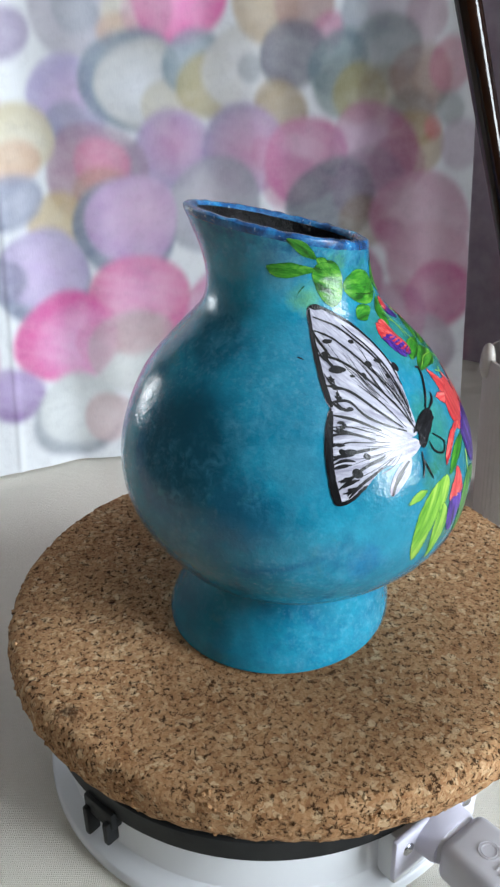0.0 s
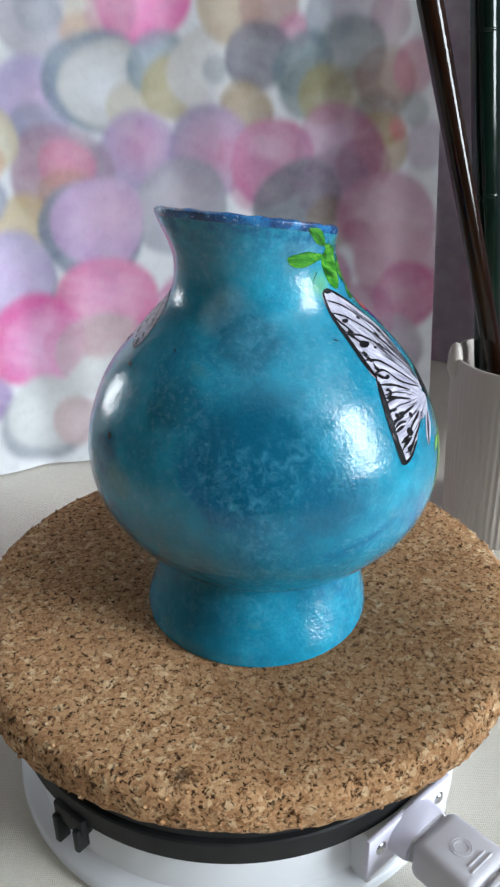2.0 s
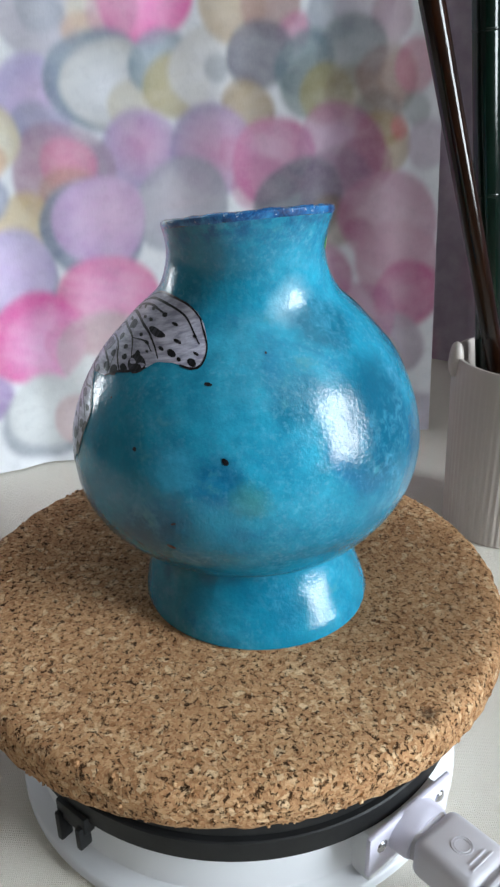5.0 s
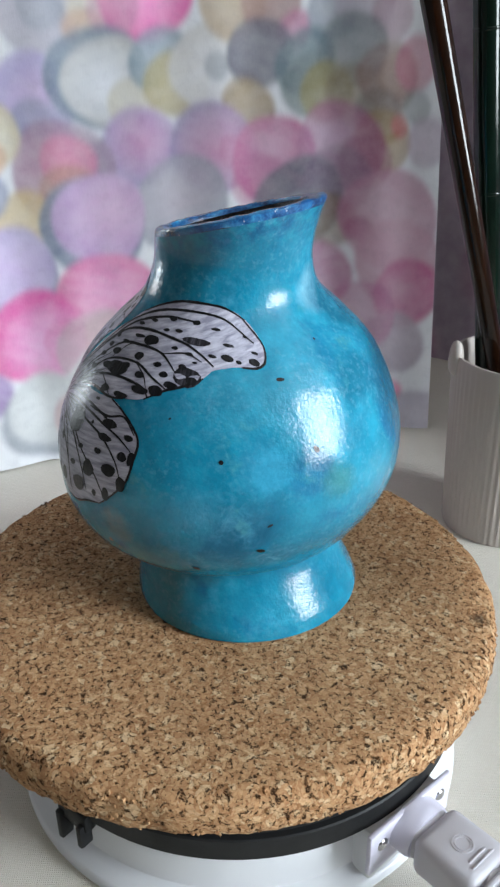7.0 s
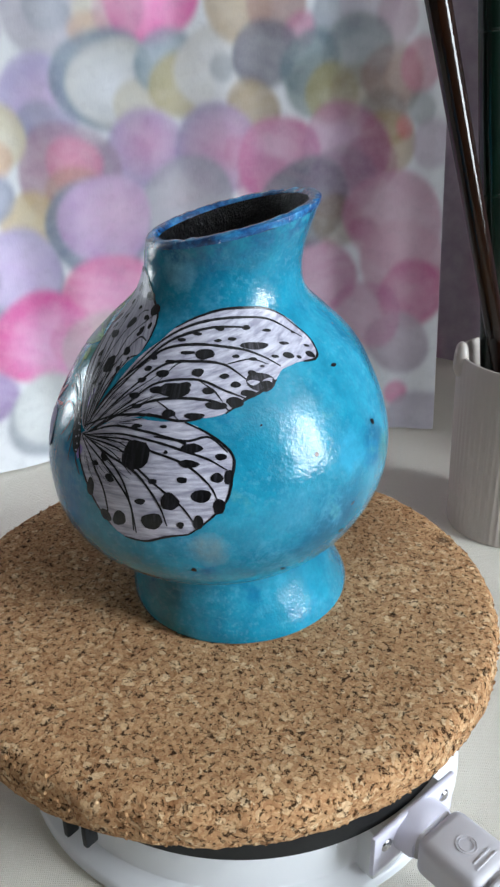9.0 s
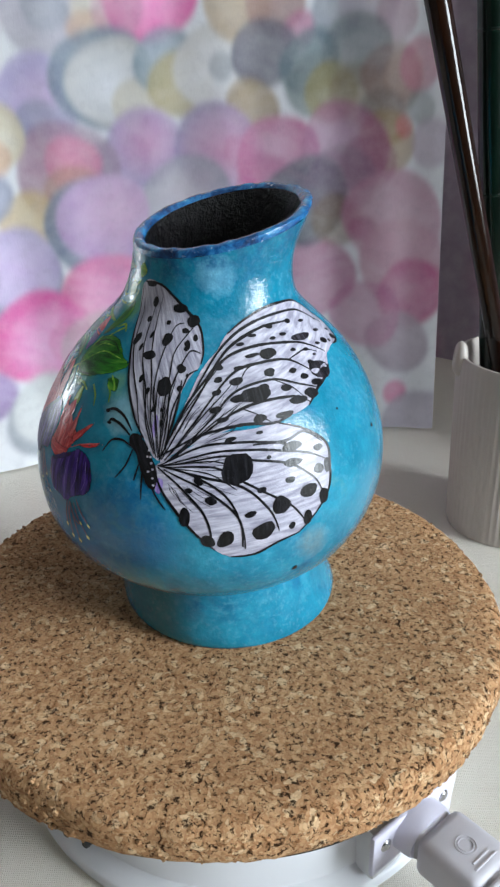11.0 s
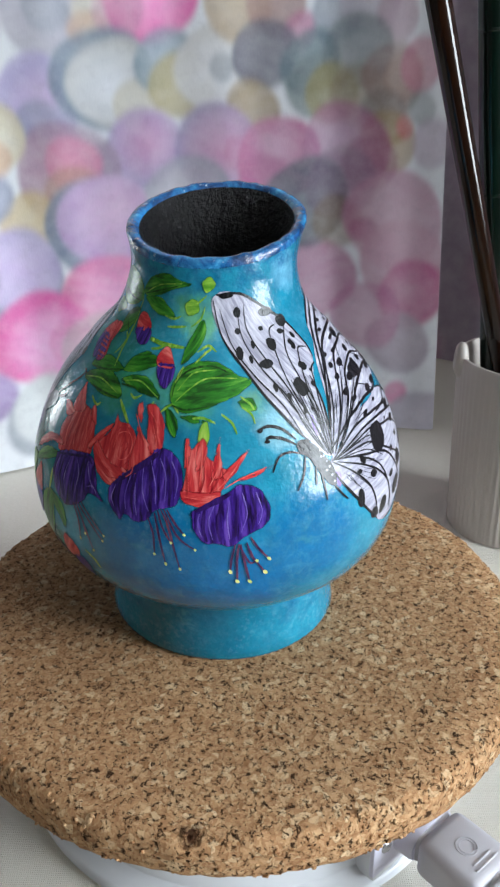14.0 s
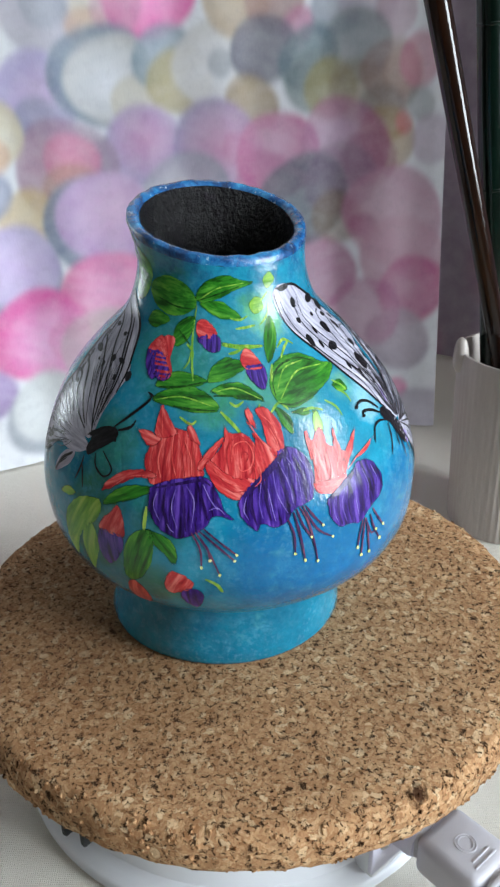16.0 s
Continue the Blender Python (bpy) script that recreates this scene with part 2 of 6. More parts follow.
def brushed(name, dark, mid, light, rough=0.3, feather=0.0, streak=1.0):
    """Acrylic laid on in strokes that run along each painted form and thin out at its edge."""
    m = Mat(name, rough, coat=0.3)
    m.b.inputs["Specular IOR Level"].default_value = 0.25
    flow = m.n.new("ShaderNodeAttribute")
    flow.attribute_name = "flow"
    scaled = m.n.new("ShaderNodeMapping")
    scaled.inputs["Scale"].default_value = (1.0, 0.13, 0.0)
    m.l.new(flow.outputs["Color"], scaled.inputs[0])
    a = m.noise(0.62 * streak, 4, 0.62, scaled.outputs[0], 0.3)
    c = m.ramp(a, ((0.36, dark), (0.5, mid), (0.66, light)))
    c = m.mix(m.ramp(m.noise(75, 3), BW(0.42, 0.66)), c, m.mix(0.2, c, mid))
    if feather:
        edge = m.n.new("ShaderNodeSeparateXYZ")
        m.l.new(flow.outputs["Color"], edge.inputs[0])
        k = m.n.new("ShaderNodeMath")
        k.operation = "MULTIPLY_ADD"
        k.inputs[1].default_value = feather
        m.l.new(a, k.inputs[0]), m.l.new(edge.outputs[2], k.inputs[2])
        thin = m.ramp(k.outputs[0], BW(feather * 0.45, feather * 1.25))
        m.l.new(thin, m.b.inputs["Alpha"])
        # the brush leaves more of the dark colour where a form ends
        c = m.mix(m.ramp(k.outputs[0], ((feather * 0.9, (0.75, 0.75, 0.75, 1)), (feather * 0.9 + 1.3, (0, 0, 0, 1)))), c, dark)
    m.colour(c)
    return m.bump(a, 0.0004, 0.4).bump(m.noise(560, 3, 0.7), 0.0004, 0.45).m


def linen():
    m = Mat("linen_weave", 0.9)
    n1, n2 = m.n.new("ShaderNodeTexWave"), m.n.new("ShaderNodeTexWave")
    for w, axis in ((n1, "X"), (n2, "Y")):
        w.bands_direction = axis
        w.inputs["Scale"].default_value, w.inputs["Distortion"].default_value = 310, 2.2
        w.inputs["Detail Scale"].default_value = 3
        m.l.new(m.co, w.inputs["Vector"])
    weave = m.mix(1.0, n1.outputs["Color"], n2.outputs["Color"], "MULTIPLY")
    c = m.mix(m.noise(320, 4, 0.7), "ebe4d8", "fbf7ee")
    c = m.mix(weave, m.mix(0.30, c, "a89f8e"), c)
    c = m.mix(m.ramp(m.noise(6, 3), BW(0.3, 0.75)), c, m.mix(0.10, c, "cfc4ae"))
    return m.colour(c).bump(weave, 0.0008, 0.8).m


def printed_fabric():
    m = Mat("printed_curtain_cloth", 0.95)
    a = m.n.new("ShaderNodeVertexColor")
    a.layer_name = "print"
    fine = m.noise(900, 2, 0.5, m.mapped(1, 1, 0.25))
    c = m.mix(m.ramp(m.noise(45, 4, 0.6), BW(0.3, 0.7)), a.outputs[0], m.mix(0.14, a.outputs[0], "ffffff"))
    c = m.mix(m.ramp(m.noise(110, 4, 0.6), BW(0.5, 0.75)), c, m.mix(0.10, c, "5a5468"))
    m.colour(c).bump(fine, 0.0003, 0.4)
    tr = m.n.new("ShaderNodeBsdfTranslucent")
    m.l.new(c, tr.inputs[0])
    mx = m.n.new("ShaderNodeMixShader")
    mx.inputs[0].default_value = 0.2
    m.l.new(m.b.outputs[0], mx.inputs[1]), m.l.new(tr.outputs[0], mx.inputs[2])
    m.l.new(mx.outputs[0], m.n["Material Output"].inputs[0])
    return m.m


def plaster(name, h):
    m = Mat(name, 0.9)
    c = m.mix(m.noise(3, 5), m.mix(0.06, h, "000000"), h)
    return m.colour(c).bump(m.noise(120, 5, 0.6), 0.001, 0.3).m


def lacquer(name, dark, light):
    m = Mat(name, 0.12, coat=0.1)
    m.b.inputs["Specular IOR Level"].default_value = 0.35
    a = m.noise(60, 5, 0.7, m.mapped(1, 1, 0.08))
    c = m.ramp(a, ((0.35, dark), (0.7, light)))
    nick = m.ramp(m.noise(220, 4, 0.8), BW(0.70, 0.74))
    return m.colour(m.mix(nick, c, "8c8468")).rough(m.noise(80), 0.06, 0.2).bump(a, 0.0006, 0.4).m


def char_black():
    m = Mat("black_glossy_glaze", 0.28, coat=0.22)
    m.b.inputs["Specular IOR Level"].default_value = 0.22
    a = m.noise(150, 6, 0.75, m.mapped(1, 1, 0.6))
    c = m.ramp(a, ((0.4, "050406"), (0.60, "0c0a0e"), (0.75, "251d2a")))
    return m.colour(c).bump(a, 0.004, 0.9).bump(m.noise(330, 4, 0.7), 0.0018, 0.9).m


def worn_rim():
    """Dark blue dabs over the turquoise, with small bare nicks."""
    m = Mat("blue_rim_paint", 0.25, coat=0.45)
    c = m.ramp(m.noise(110, 5, 0.7, distort=0.4), ((0.34, "0a2c52"), (0.47, "135089"), (0.60, "2a7cb4"), (0.72, "4aa6d2")))
    c = m.mix(m.ramp(m.noise(420, 4, 0.7), BW(0.63, 0.70)), c, "a9c4d4")
    return m.colour(c).bump(m.noise(260, 4, 0.7), 0.0010, 0.6).m


PAINT, CORK, LINEN, CLOTH, GLAZE = paint_over_clay(), cork(), linen(), printed_fabric(), char_black()
FOOT = PAINT
RIM = worn_rim()
WHITE = enamel("white_plastic", "dfe1e6", 0.32, var=0.02)
LILAC_WHITE = enamel("socket_plastic", "d5d3e4", 0.4, var=0.02)
GREY = enamel("grey_plug_plastic", "c9c7cf", 0.45, var=0.03)
BLACK = enamel("black_plastic", "0b0c0e", 0.5, var=0.02)
BLACK.node_tree.nodes["Principled BSDF"].inputs["Specular IOR Level"].default_value = 0.25
STEEL = Mat("screw_steel", 0.25, 1.0).colour("c9c9cc").m
CERAMIC = enamel("white_ceramic", "b3a9a2", 0.4, coat=0.2, var=0.03)
BROWN = lacquer("brown_lacquered_wood", "0d0502", "2a1408")
GREEN = lacquer("green_lacquered_bamboo", "020a06", "08231a")
WALL, CEIL, FLOOR = plaster("wall_plaster", "4c4844"), plaster("ceiling_plaster", "eae8e4"), plaster("floor_boards", "8a6f55")


# ---- mesh helpers ----
def part(name, bm, material, parent, label="", smooth=True):
    me = bpy.data.meshes.new(name)
    bm.normal_update()
    bm.to_mesh(me)
    bm.free()
    if smooth:
        me.polygons.foreach_set("use_smooth", [True] * len(me.polygons))
        me.set_sharp_from_angle(angle=radians(38))
    me.materials.append(material)
    ob = new(name, me)
    ob.parent = parent
    if label:
        ob["label"] = label
    return ob


def sheet(fn, nu, nv, closed=False):
    """A grid of quads from fn(i, j); closed joins the last column to the first."""
    bm = bmesh.new()
    vs = [[bm.verts.new(fn(i, j)) for i in range(nu)] for j in range(nv)]
    for j in range(nv - 1):
        for i in range(nu if closed else nu - 1):
            k = (i + 1) % nu
            bm.faces.new((vs[j][i], vs[j][k], vs[j + 1][k], vs[j + 1][i]))
    return bm


def lathe(profile, seg=96, wobble=None, x=0.0, y=0.0):
    """A turned form from (radius, height) pairs; ends of radius 0 are closed."""
    bm = bmesh.new()
    rings = []
    for r, z in profile:
        if r <= 1e-6:
            rings.append([bm.verts.new((x, y, z))])
        else:
            ring = []
            for i in range(seg):
                a = 2 * math.pi * i / seg
                k = r + (wobble(a, r, z) if wobble else 0)
                ring.append(bm.verts.new((x + k * math.cos(a), y + k * math.sin(a), z)))
            rings.append(ring)
    for a, b in zip(rings, rings[1:]):
        for i in range(seg):
            k = (i + 1) % seg
            if len(a) == 1 and len(b) > 1:
                bm.faces.new((a[0], b[k], b[i]))
            elif len(b) == 1 and len(a) > 1:
                bm.faces.new((a[i], a[k], b[0]))
            else:
                bm.faces.new((a[i], a[k], b[k], b[i]))
    bmesh.ops.recalc_face_normals(bm, faces=bm.faces)
    return bm


def box(sx, sy, sz, m=None, bevel=0.0, segments=2):
    bm = bmesh.new()
    bmesh.ops.create_cube(bm, size=1.0)
    bmesh.ops.scale(bm, vec=(sx, sy, sz), verts=bm.verts)
    if bevel:
        bmesh.ops.bevel(bm, geom=bm.edges[:], offset=bevel, segments=segments, affect="EDGES", profile=0.5)
    if m is not None:
        bmesh.ops.transform(bm, matrix=m, verts=bm.verts)
    return bm


def tube(points, radii, seg=20):
    """A round bar along points, with a radius at each."""
    bm = bmesh.new()
    rings = []
    pts = [Vector(p) for p in points]
    for i, p in enumerate(pts):
        d = (pts[min(i + 1, len(pts) - 1)] - pts[max(i - 1, 0)]).normalized()
        q = d.to_track_quat("Z", "Y")
        rings.append([bm.verts.new(p + q @ Vector((radii[i] * math.cos(2 * math.pi * k / seg), radii[i] * math.sin(2 * math.pi * k / seg), 0))) for k in range(seg)])
    for a, b in zip(rings, rings[1:]):
        for k in range(seg):
            bm.faces.new((a[k], a[(k + 1) % seg], b[(k + 1) % seg], b[k]))
    bm.faces.new(rings[0][::-1]), bm.faces.new(rings[-1])
    return bm


def merged(*parts):
    out = bmesh.new()
    for p in parts:
        me = bpy.data.meshes.new("tmp")
        p.to_mesh(me)
        p.free()
        out.from_mesh(me)
        bpy.data.meshes.remove(me)
    return out


# ---- the room ----
TABLE_Z = -0.096


def slab(name, x0, x1, y0, y1, z0, z1, material, label):
    bm = box(x1 - x0, y1 - y0, z1 - z0, pose((x0 + x1) / 2, (y0 + y1) / 2, (z0 + z1) / 2))
    ob = part(name, bm, material, None, smooth=False)
    return tagged(ob, label, name.split("_")[0], kind="structure")


def room():
    lo, hi = TABLE_Z - 0.75, TABLE_Z + 3.1
    slab("floor", -1.6, 4.35, -3.6, 0.95, lo - 0.1, lo, FLOOR, "plain brown floor of the room")
    slab("ceiling", -1.6, 4.35, -3.6, 0.95, hi, hi + 0.1, CEIL, "plain white ceiling of the room")
    slab("wall_front", -1.6, 4.35, -3.6, -3.4, lo, hi, WALL, "plain wall of the room")
    slab("wall_west", -1.6, -1.4, -3.4, 0.75, lo, hi, WALL, "plain wall of the room")
    # the wall with the large window
    slab("wall_east_1", 4.15, 4.35, -3.4, -3.02, lo, hi, WALL, "plain wall beside a window")
    slab("wall_east_2", 4.15, 4.35, -1.18, 0.75, lo, hi, WALL, "plain wall beside a window")
    slab("wall_east_3", 4.15, 4.35, -3.02, -1.18, lo, 0.12, WALL, "plain wall under a window")
    slab("wall_east_4", 4.15, 4.35, -3.02, -1.18, 2.88, hi, WALL, "plain wall over a window")
    # the wall behind the curtain, with a second window
    slab("wall_back_1", -1.6, -1.17, 0.75, 0.95, lo, hi, WALL, "plain wall beside a window")
    slab("wall_back_2", -0.83, 4.35, 0.75, 0.95, lo, hi, WALL, "plain wall beside a window")
    slab("wall_back_3", -1.17, -0.83, 0.75, 0.95, lo, -0.05, WALL, "plain wall under a window")
    slab("wall_back_4", -1.17, -0.83, 0.75, 0.95, 0.34, hi, WALL, "plain wall over a window")


room()


def table():
    top = tagged(new("table"), "table under a pale natural linen cloth", "table")
    bm = box(1.5, 1.25, 0.03, pose(0, 0.13, TABLE_Z - 0.018), 0.004)
    part("tabletop", bm, WALL, top)
    for x in (-0.68, 0.68):
        for y in (-0.42, 0.68):
            part("leg", box(0.05, 0.05, 0.718, pose(x, y, TABLE_Z - 0.033 - 0.359), 0.004), WALL, top)

    def cloth(i, j):
        x, y = -0.76 + 1.52 * i / 150, -0.5 + 1.26 * j / 120
        return x, y, TABLE_Z + 0.0006 * noise.noise((x * 9, y * 9, 0)) - 0.0004
    ob = part("tablecloth", sheet(cloth, 151, 121), LINEN, None)
    tagged(ob, "pale natural linen tablecloth with a coarse weave", "tablecloth")


table()


# ---- the curtain with its printed balls ----
BALLS = []


def ball(x, z, r, edge, core, wash):
    BALLS.append((x, z, r, np.array(srgb(edge)[:3]) * 0.96 + 0.04, np.array(srgb(core)[:3]) * 0.95 + 0.06, wash))


ball(0.010, 0.076, 0.036, "b884a8", "c89cbc", 0.80)
ball(0.072, 0.050, 0.038, "b06a94", "c494b0", 0.80)
ball(-0.031, 0.025, 0.041, "c06a9c", "d09abc", 0.80)
ball(0.031, -0.039, 0.043, "9c93ac", "c0b8cc", 0.80)
ball(-0.024, -0.091, 0.039, "c4a0b8", "d4c0cc", 0.80)
ball(-0.220, 0.214, 0.029, "b884a8", "c89cbc", 0.80)
ball(-0.246, 0.018, 0.031, "c4a0b8", "d4b0cc", 0.80)
ball(-0.189, 0.258, 0.018, "8f80a8", "9f92b4", 0.80)
ball(-0.139, 0.272, 0.032, "a9a6b4", "bdb8c6", 0.80)
ball(-0.135, 0.273, 0.017, "8a93a2", "949cac", 0.55)
ball(-0.102, 0.273, 0.016, "cfc6b4", "dcd6c6", 0.70)
ball(-0.108, 0.260, 0.013, "c8a284", "d4b49a", 0.65)
ball(-0.063, 0.283, 0.036, "e04ea6", "f59ad0", 0.90)
ball(-0.086, 0.273, 0.020, "c07aa0", "d09ab4", 0.50)
ball(-0.144, 0.212, 0.031, "a598c8", "cdb0da", 0.85)
ball(-0.143, 0.183, 0.027, "7884a2", "8a92ac", 0.60)
ball(-0.096, 0.225, 0.037, "64788f", "7a8ca0", 0.90)
ball(-0.089, 0.222, 0.033, "bcbcb8", "e4e6ee", 0.92)
ball(-0.074, 0.205, 0.019, "c6bc9c", "d4ccb8", 0.50)
ball(-0.051, 0.235, 0.023, "6f8798", "889cac", 0.75)
ball(-0.037, 0.216, 0.025, "a89a60", "c4b88c", 0.75)
ball(-0.008, 0.227, 0.035, "c8c6c2", "e4e4ea", 0.88)
ball(-0.006, 0.229, 0.011, "74808c", "8a949e", 0.55)
ball(0.004, 0.276, 0.028, "b0946e", "c0a884", 0.70)
ball(0.035, 0.276, 0.022, "a87a74", "bc968e", 0.70)
ball(0.054, 0.256, 0.014, "c8609c", "d890b8", 0.65)
ball(0.028, 0.240, 0.026, "68687a", "7c7a88", 0.85)
ball(0.019, 0.200, 0.022, "967c54", "ac9670", 0.75)
ball(-0.089, 0.163, 0.023, "586a84", "6e7e96", 0.75)
ball(-0.072, 0.172, 0.031, "9c90bc", "c890bc", 0.85)
ball(-0.011, 0.166, 0.037, "9688b0", "d094bc", 0.85)
ball(0.004, 0.164, 0.014, "b45488", "c47aa4", 0.40)
ball(-0.132, 0.156, 0.039, "947c96", "b08098", 0.80)
ball(-0.127, 0.164, 0.020, "cc6a94", "d880a4", 0.65)
ball(-0.126, 0.138, 0.024, "a87a5c", "b08e72", 0.60)
ball(-0.161, 0.120, 0.023, "bca064", "cfba8c", 0.75)
ball(-0.038, 0.121, 0.040, "8e94a4", "bcb0c0", 0.75)
ball(-0.109, 0.113, 0.041, "62728e", "7c88a0", 0.85)
ball(-0.103, 0.119, 0.036, "b898c4", "d0a8cc", 0.85)
ball(-0.186, 0.186, 0.026, "c8bc98", "dcd4c0", 0.80)
ball(-0.190, 0.169, 0.016, "c89878", "d4ac90", 0.60)
ball(-0.195, 0.139, 0.021, "7880a0", "9096b0", 0.75)
ball(-0.178, 0.076, 0.037, "747e9c", "8c92ac", 0.90)
ball(-0.175, 0.083, 0.033, "ac9fc6", "cab4dc", 0.85)
ball(-0.210, 0.081, 0.019, "7c7c9c", "9494b0", 0.75)
ball(-0.105, 0.047, 0.043, "cc4a8c", "dc94c0", 0.88)
ball(-0.106, 0.020, 0.020, "b07a80", "b88c94", 0.45)
ball(-0.163, 0.022, 0.041, "d63f98", "e0a6d4", 0.90)
ball(-0.139, 0.016, 0.020, "cc3c8c", "d05a9c", 0.35)
ball(-0.110, 0.005, 0.038, "a8a8a2", "cfd2cc", 0.50)
ball(-0.213, -0.019, 0.025, "8462a0", "b29acc", 0.85)
ball(-0.163, -0.053, 0.038, "7e8694", "98a0aa", 0.80)
ball(-0.161, -0.045, 0.035, "c4c8c8", "dfe2e4", 0.90)
ball(-0.138, -0.055, 0.024, "bc9a9e", "d4b6ba", 0.65)
ball(0.085, 0.267, 0.022, "8c98aa", "a6aebc", 0.70)
ball(0.110, 0.277, 0.023, "b8b0c2", "d6cedb", 0.64)
ball(0.134, 0.267, 0.019, "a4748e", "b88ca4", 0.52)
ball(0.067, 0.231, 0.026, "56727e", "6c8692", 0.80)
ball(0.071, 0.213, 0.025, "64787c", "7a8a8c", 0.70)
ball(0.104, 0.239, 0.028, "586a72", "70808a", 0.64)
ball(0.085, 0.207, 0.024, "948a54", "a89e78", 0.75)
ball(0.109, 0.205, 0.024, "847658", "988a6c", 0.56)
ball(0.137, 0.221, 0.027, "80564e", "94706a", 0.60)
ball(0.146, 0.223, 0.020, "96683c", "9a7250", 0.36)
ball(0.129, 0.191, 0.021, "564c44", "6a6058", 0.52)
ball(0.132, 0.172, 0.025, "94701e", "b08f48", 0.60)
ball(0.161, 0.232, 0.021, "b85c82", "cc8098", 0.60)
ball(0.145, 0.184, 0.009, "c04c5c", "d06878", 0.56)
ball(0.163, 0.199, 0.014, "5c7074", "728488", 0.48)
ball(0.173, 0.171, 0.020, "a48ca8", "bca6bc", 0.56)
ball(0.039, 0.158, 0.035, "b84a88", "cc98ba", 0.85)
ball(0.027, 0.140, 0.023, "a83c7c", "b86a9a", 0.50)
ball(0.093, 0.163, 0.038, "9c3f78", "c494bc", 0.68)
ball(0.117, 0.153, 0.022, "822058", "943a70", 0.48)
ball(0.065, 0.120, 0.039, "4f5868", "686e7c", 0.80)
ball(0.093, 0.134, 0.031, "64446a", "7c5c80", 0.44)
ball(0.093, 0.102, 0.023, "745428", "846840", 0.52)
ball(0.144, 0.106, 0.044, "b06c90", "d2a6ba", 0.68)
ball(0.117, 0.095, 0.012, "962c68", "a84a80", 0.50)
ball(0.151, 0.068, 0.040, "bc86a0", "d4adc0", 0.75)
ball(0.160, 0.042, 0.032, "bc4a86", "c890ae", 0.80)
ball(0.151, -0.005, 0.030, "a294a8", "beb0be", 0.80)
ball(0.149, -0.055, 0.012, "cc4490", "d86aa8", 0.70)
ball(0.172, -0.085, 0.032, "9c94a8", "b8b0c0", 0.75)
ball(0.122, 0.019, 0.031, "b46a98", "c890b0", 0.60)


def fold(x, z):
    """How far the cloth swells out of its plane."""
    bend = 0.002 * math.exp(-((x - 0.02) / 0.02) ** 2)
    seam = 0.0012 * math.exp(-((x + 0.209 - 0.06 * z) / 0.0025) ** 2)
    return bend + seam + 0.004 * math.sin(x * 46 + 0.6) + 0.0021 * math.sin(x * 97 + 2 + z * 2) + 0.0004 * math.sin(x * 190 + 1.5 * math.sin(z * 6)) + 0.002 * noise.noise((x * 8, z * 3, 4))


def hang(x):
    """The line on which the cloth hangs, bent once like a screen."""
    d = x - 0.02
    return 0.4025 + 0.15 * d - 0.27 * math.sqrt(d * d + 0.0004)


EDGE = (0.1858, -0.0445)  # the side hem leans a little


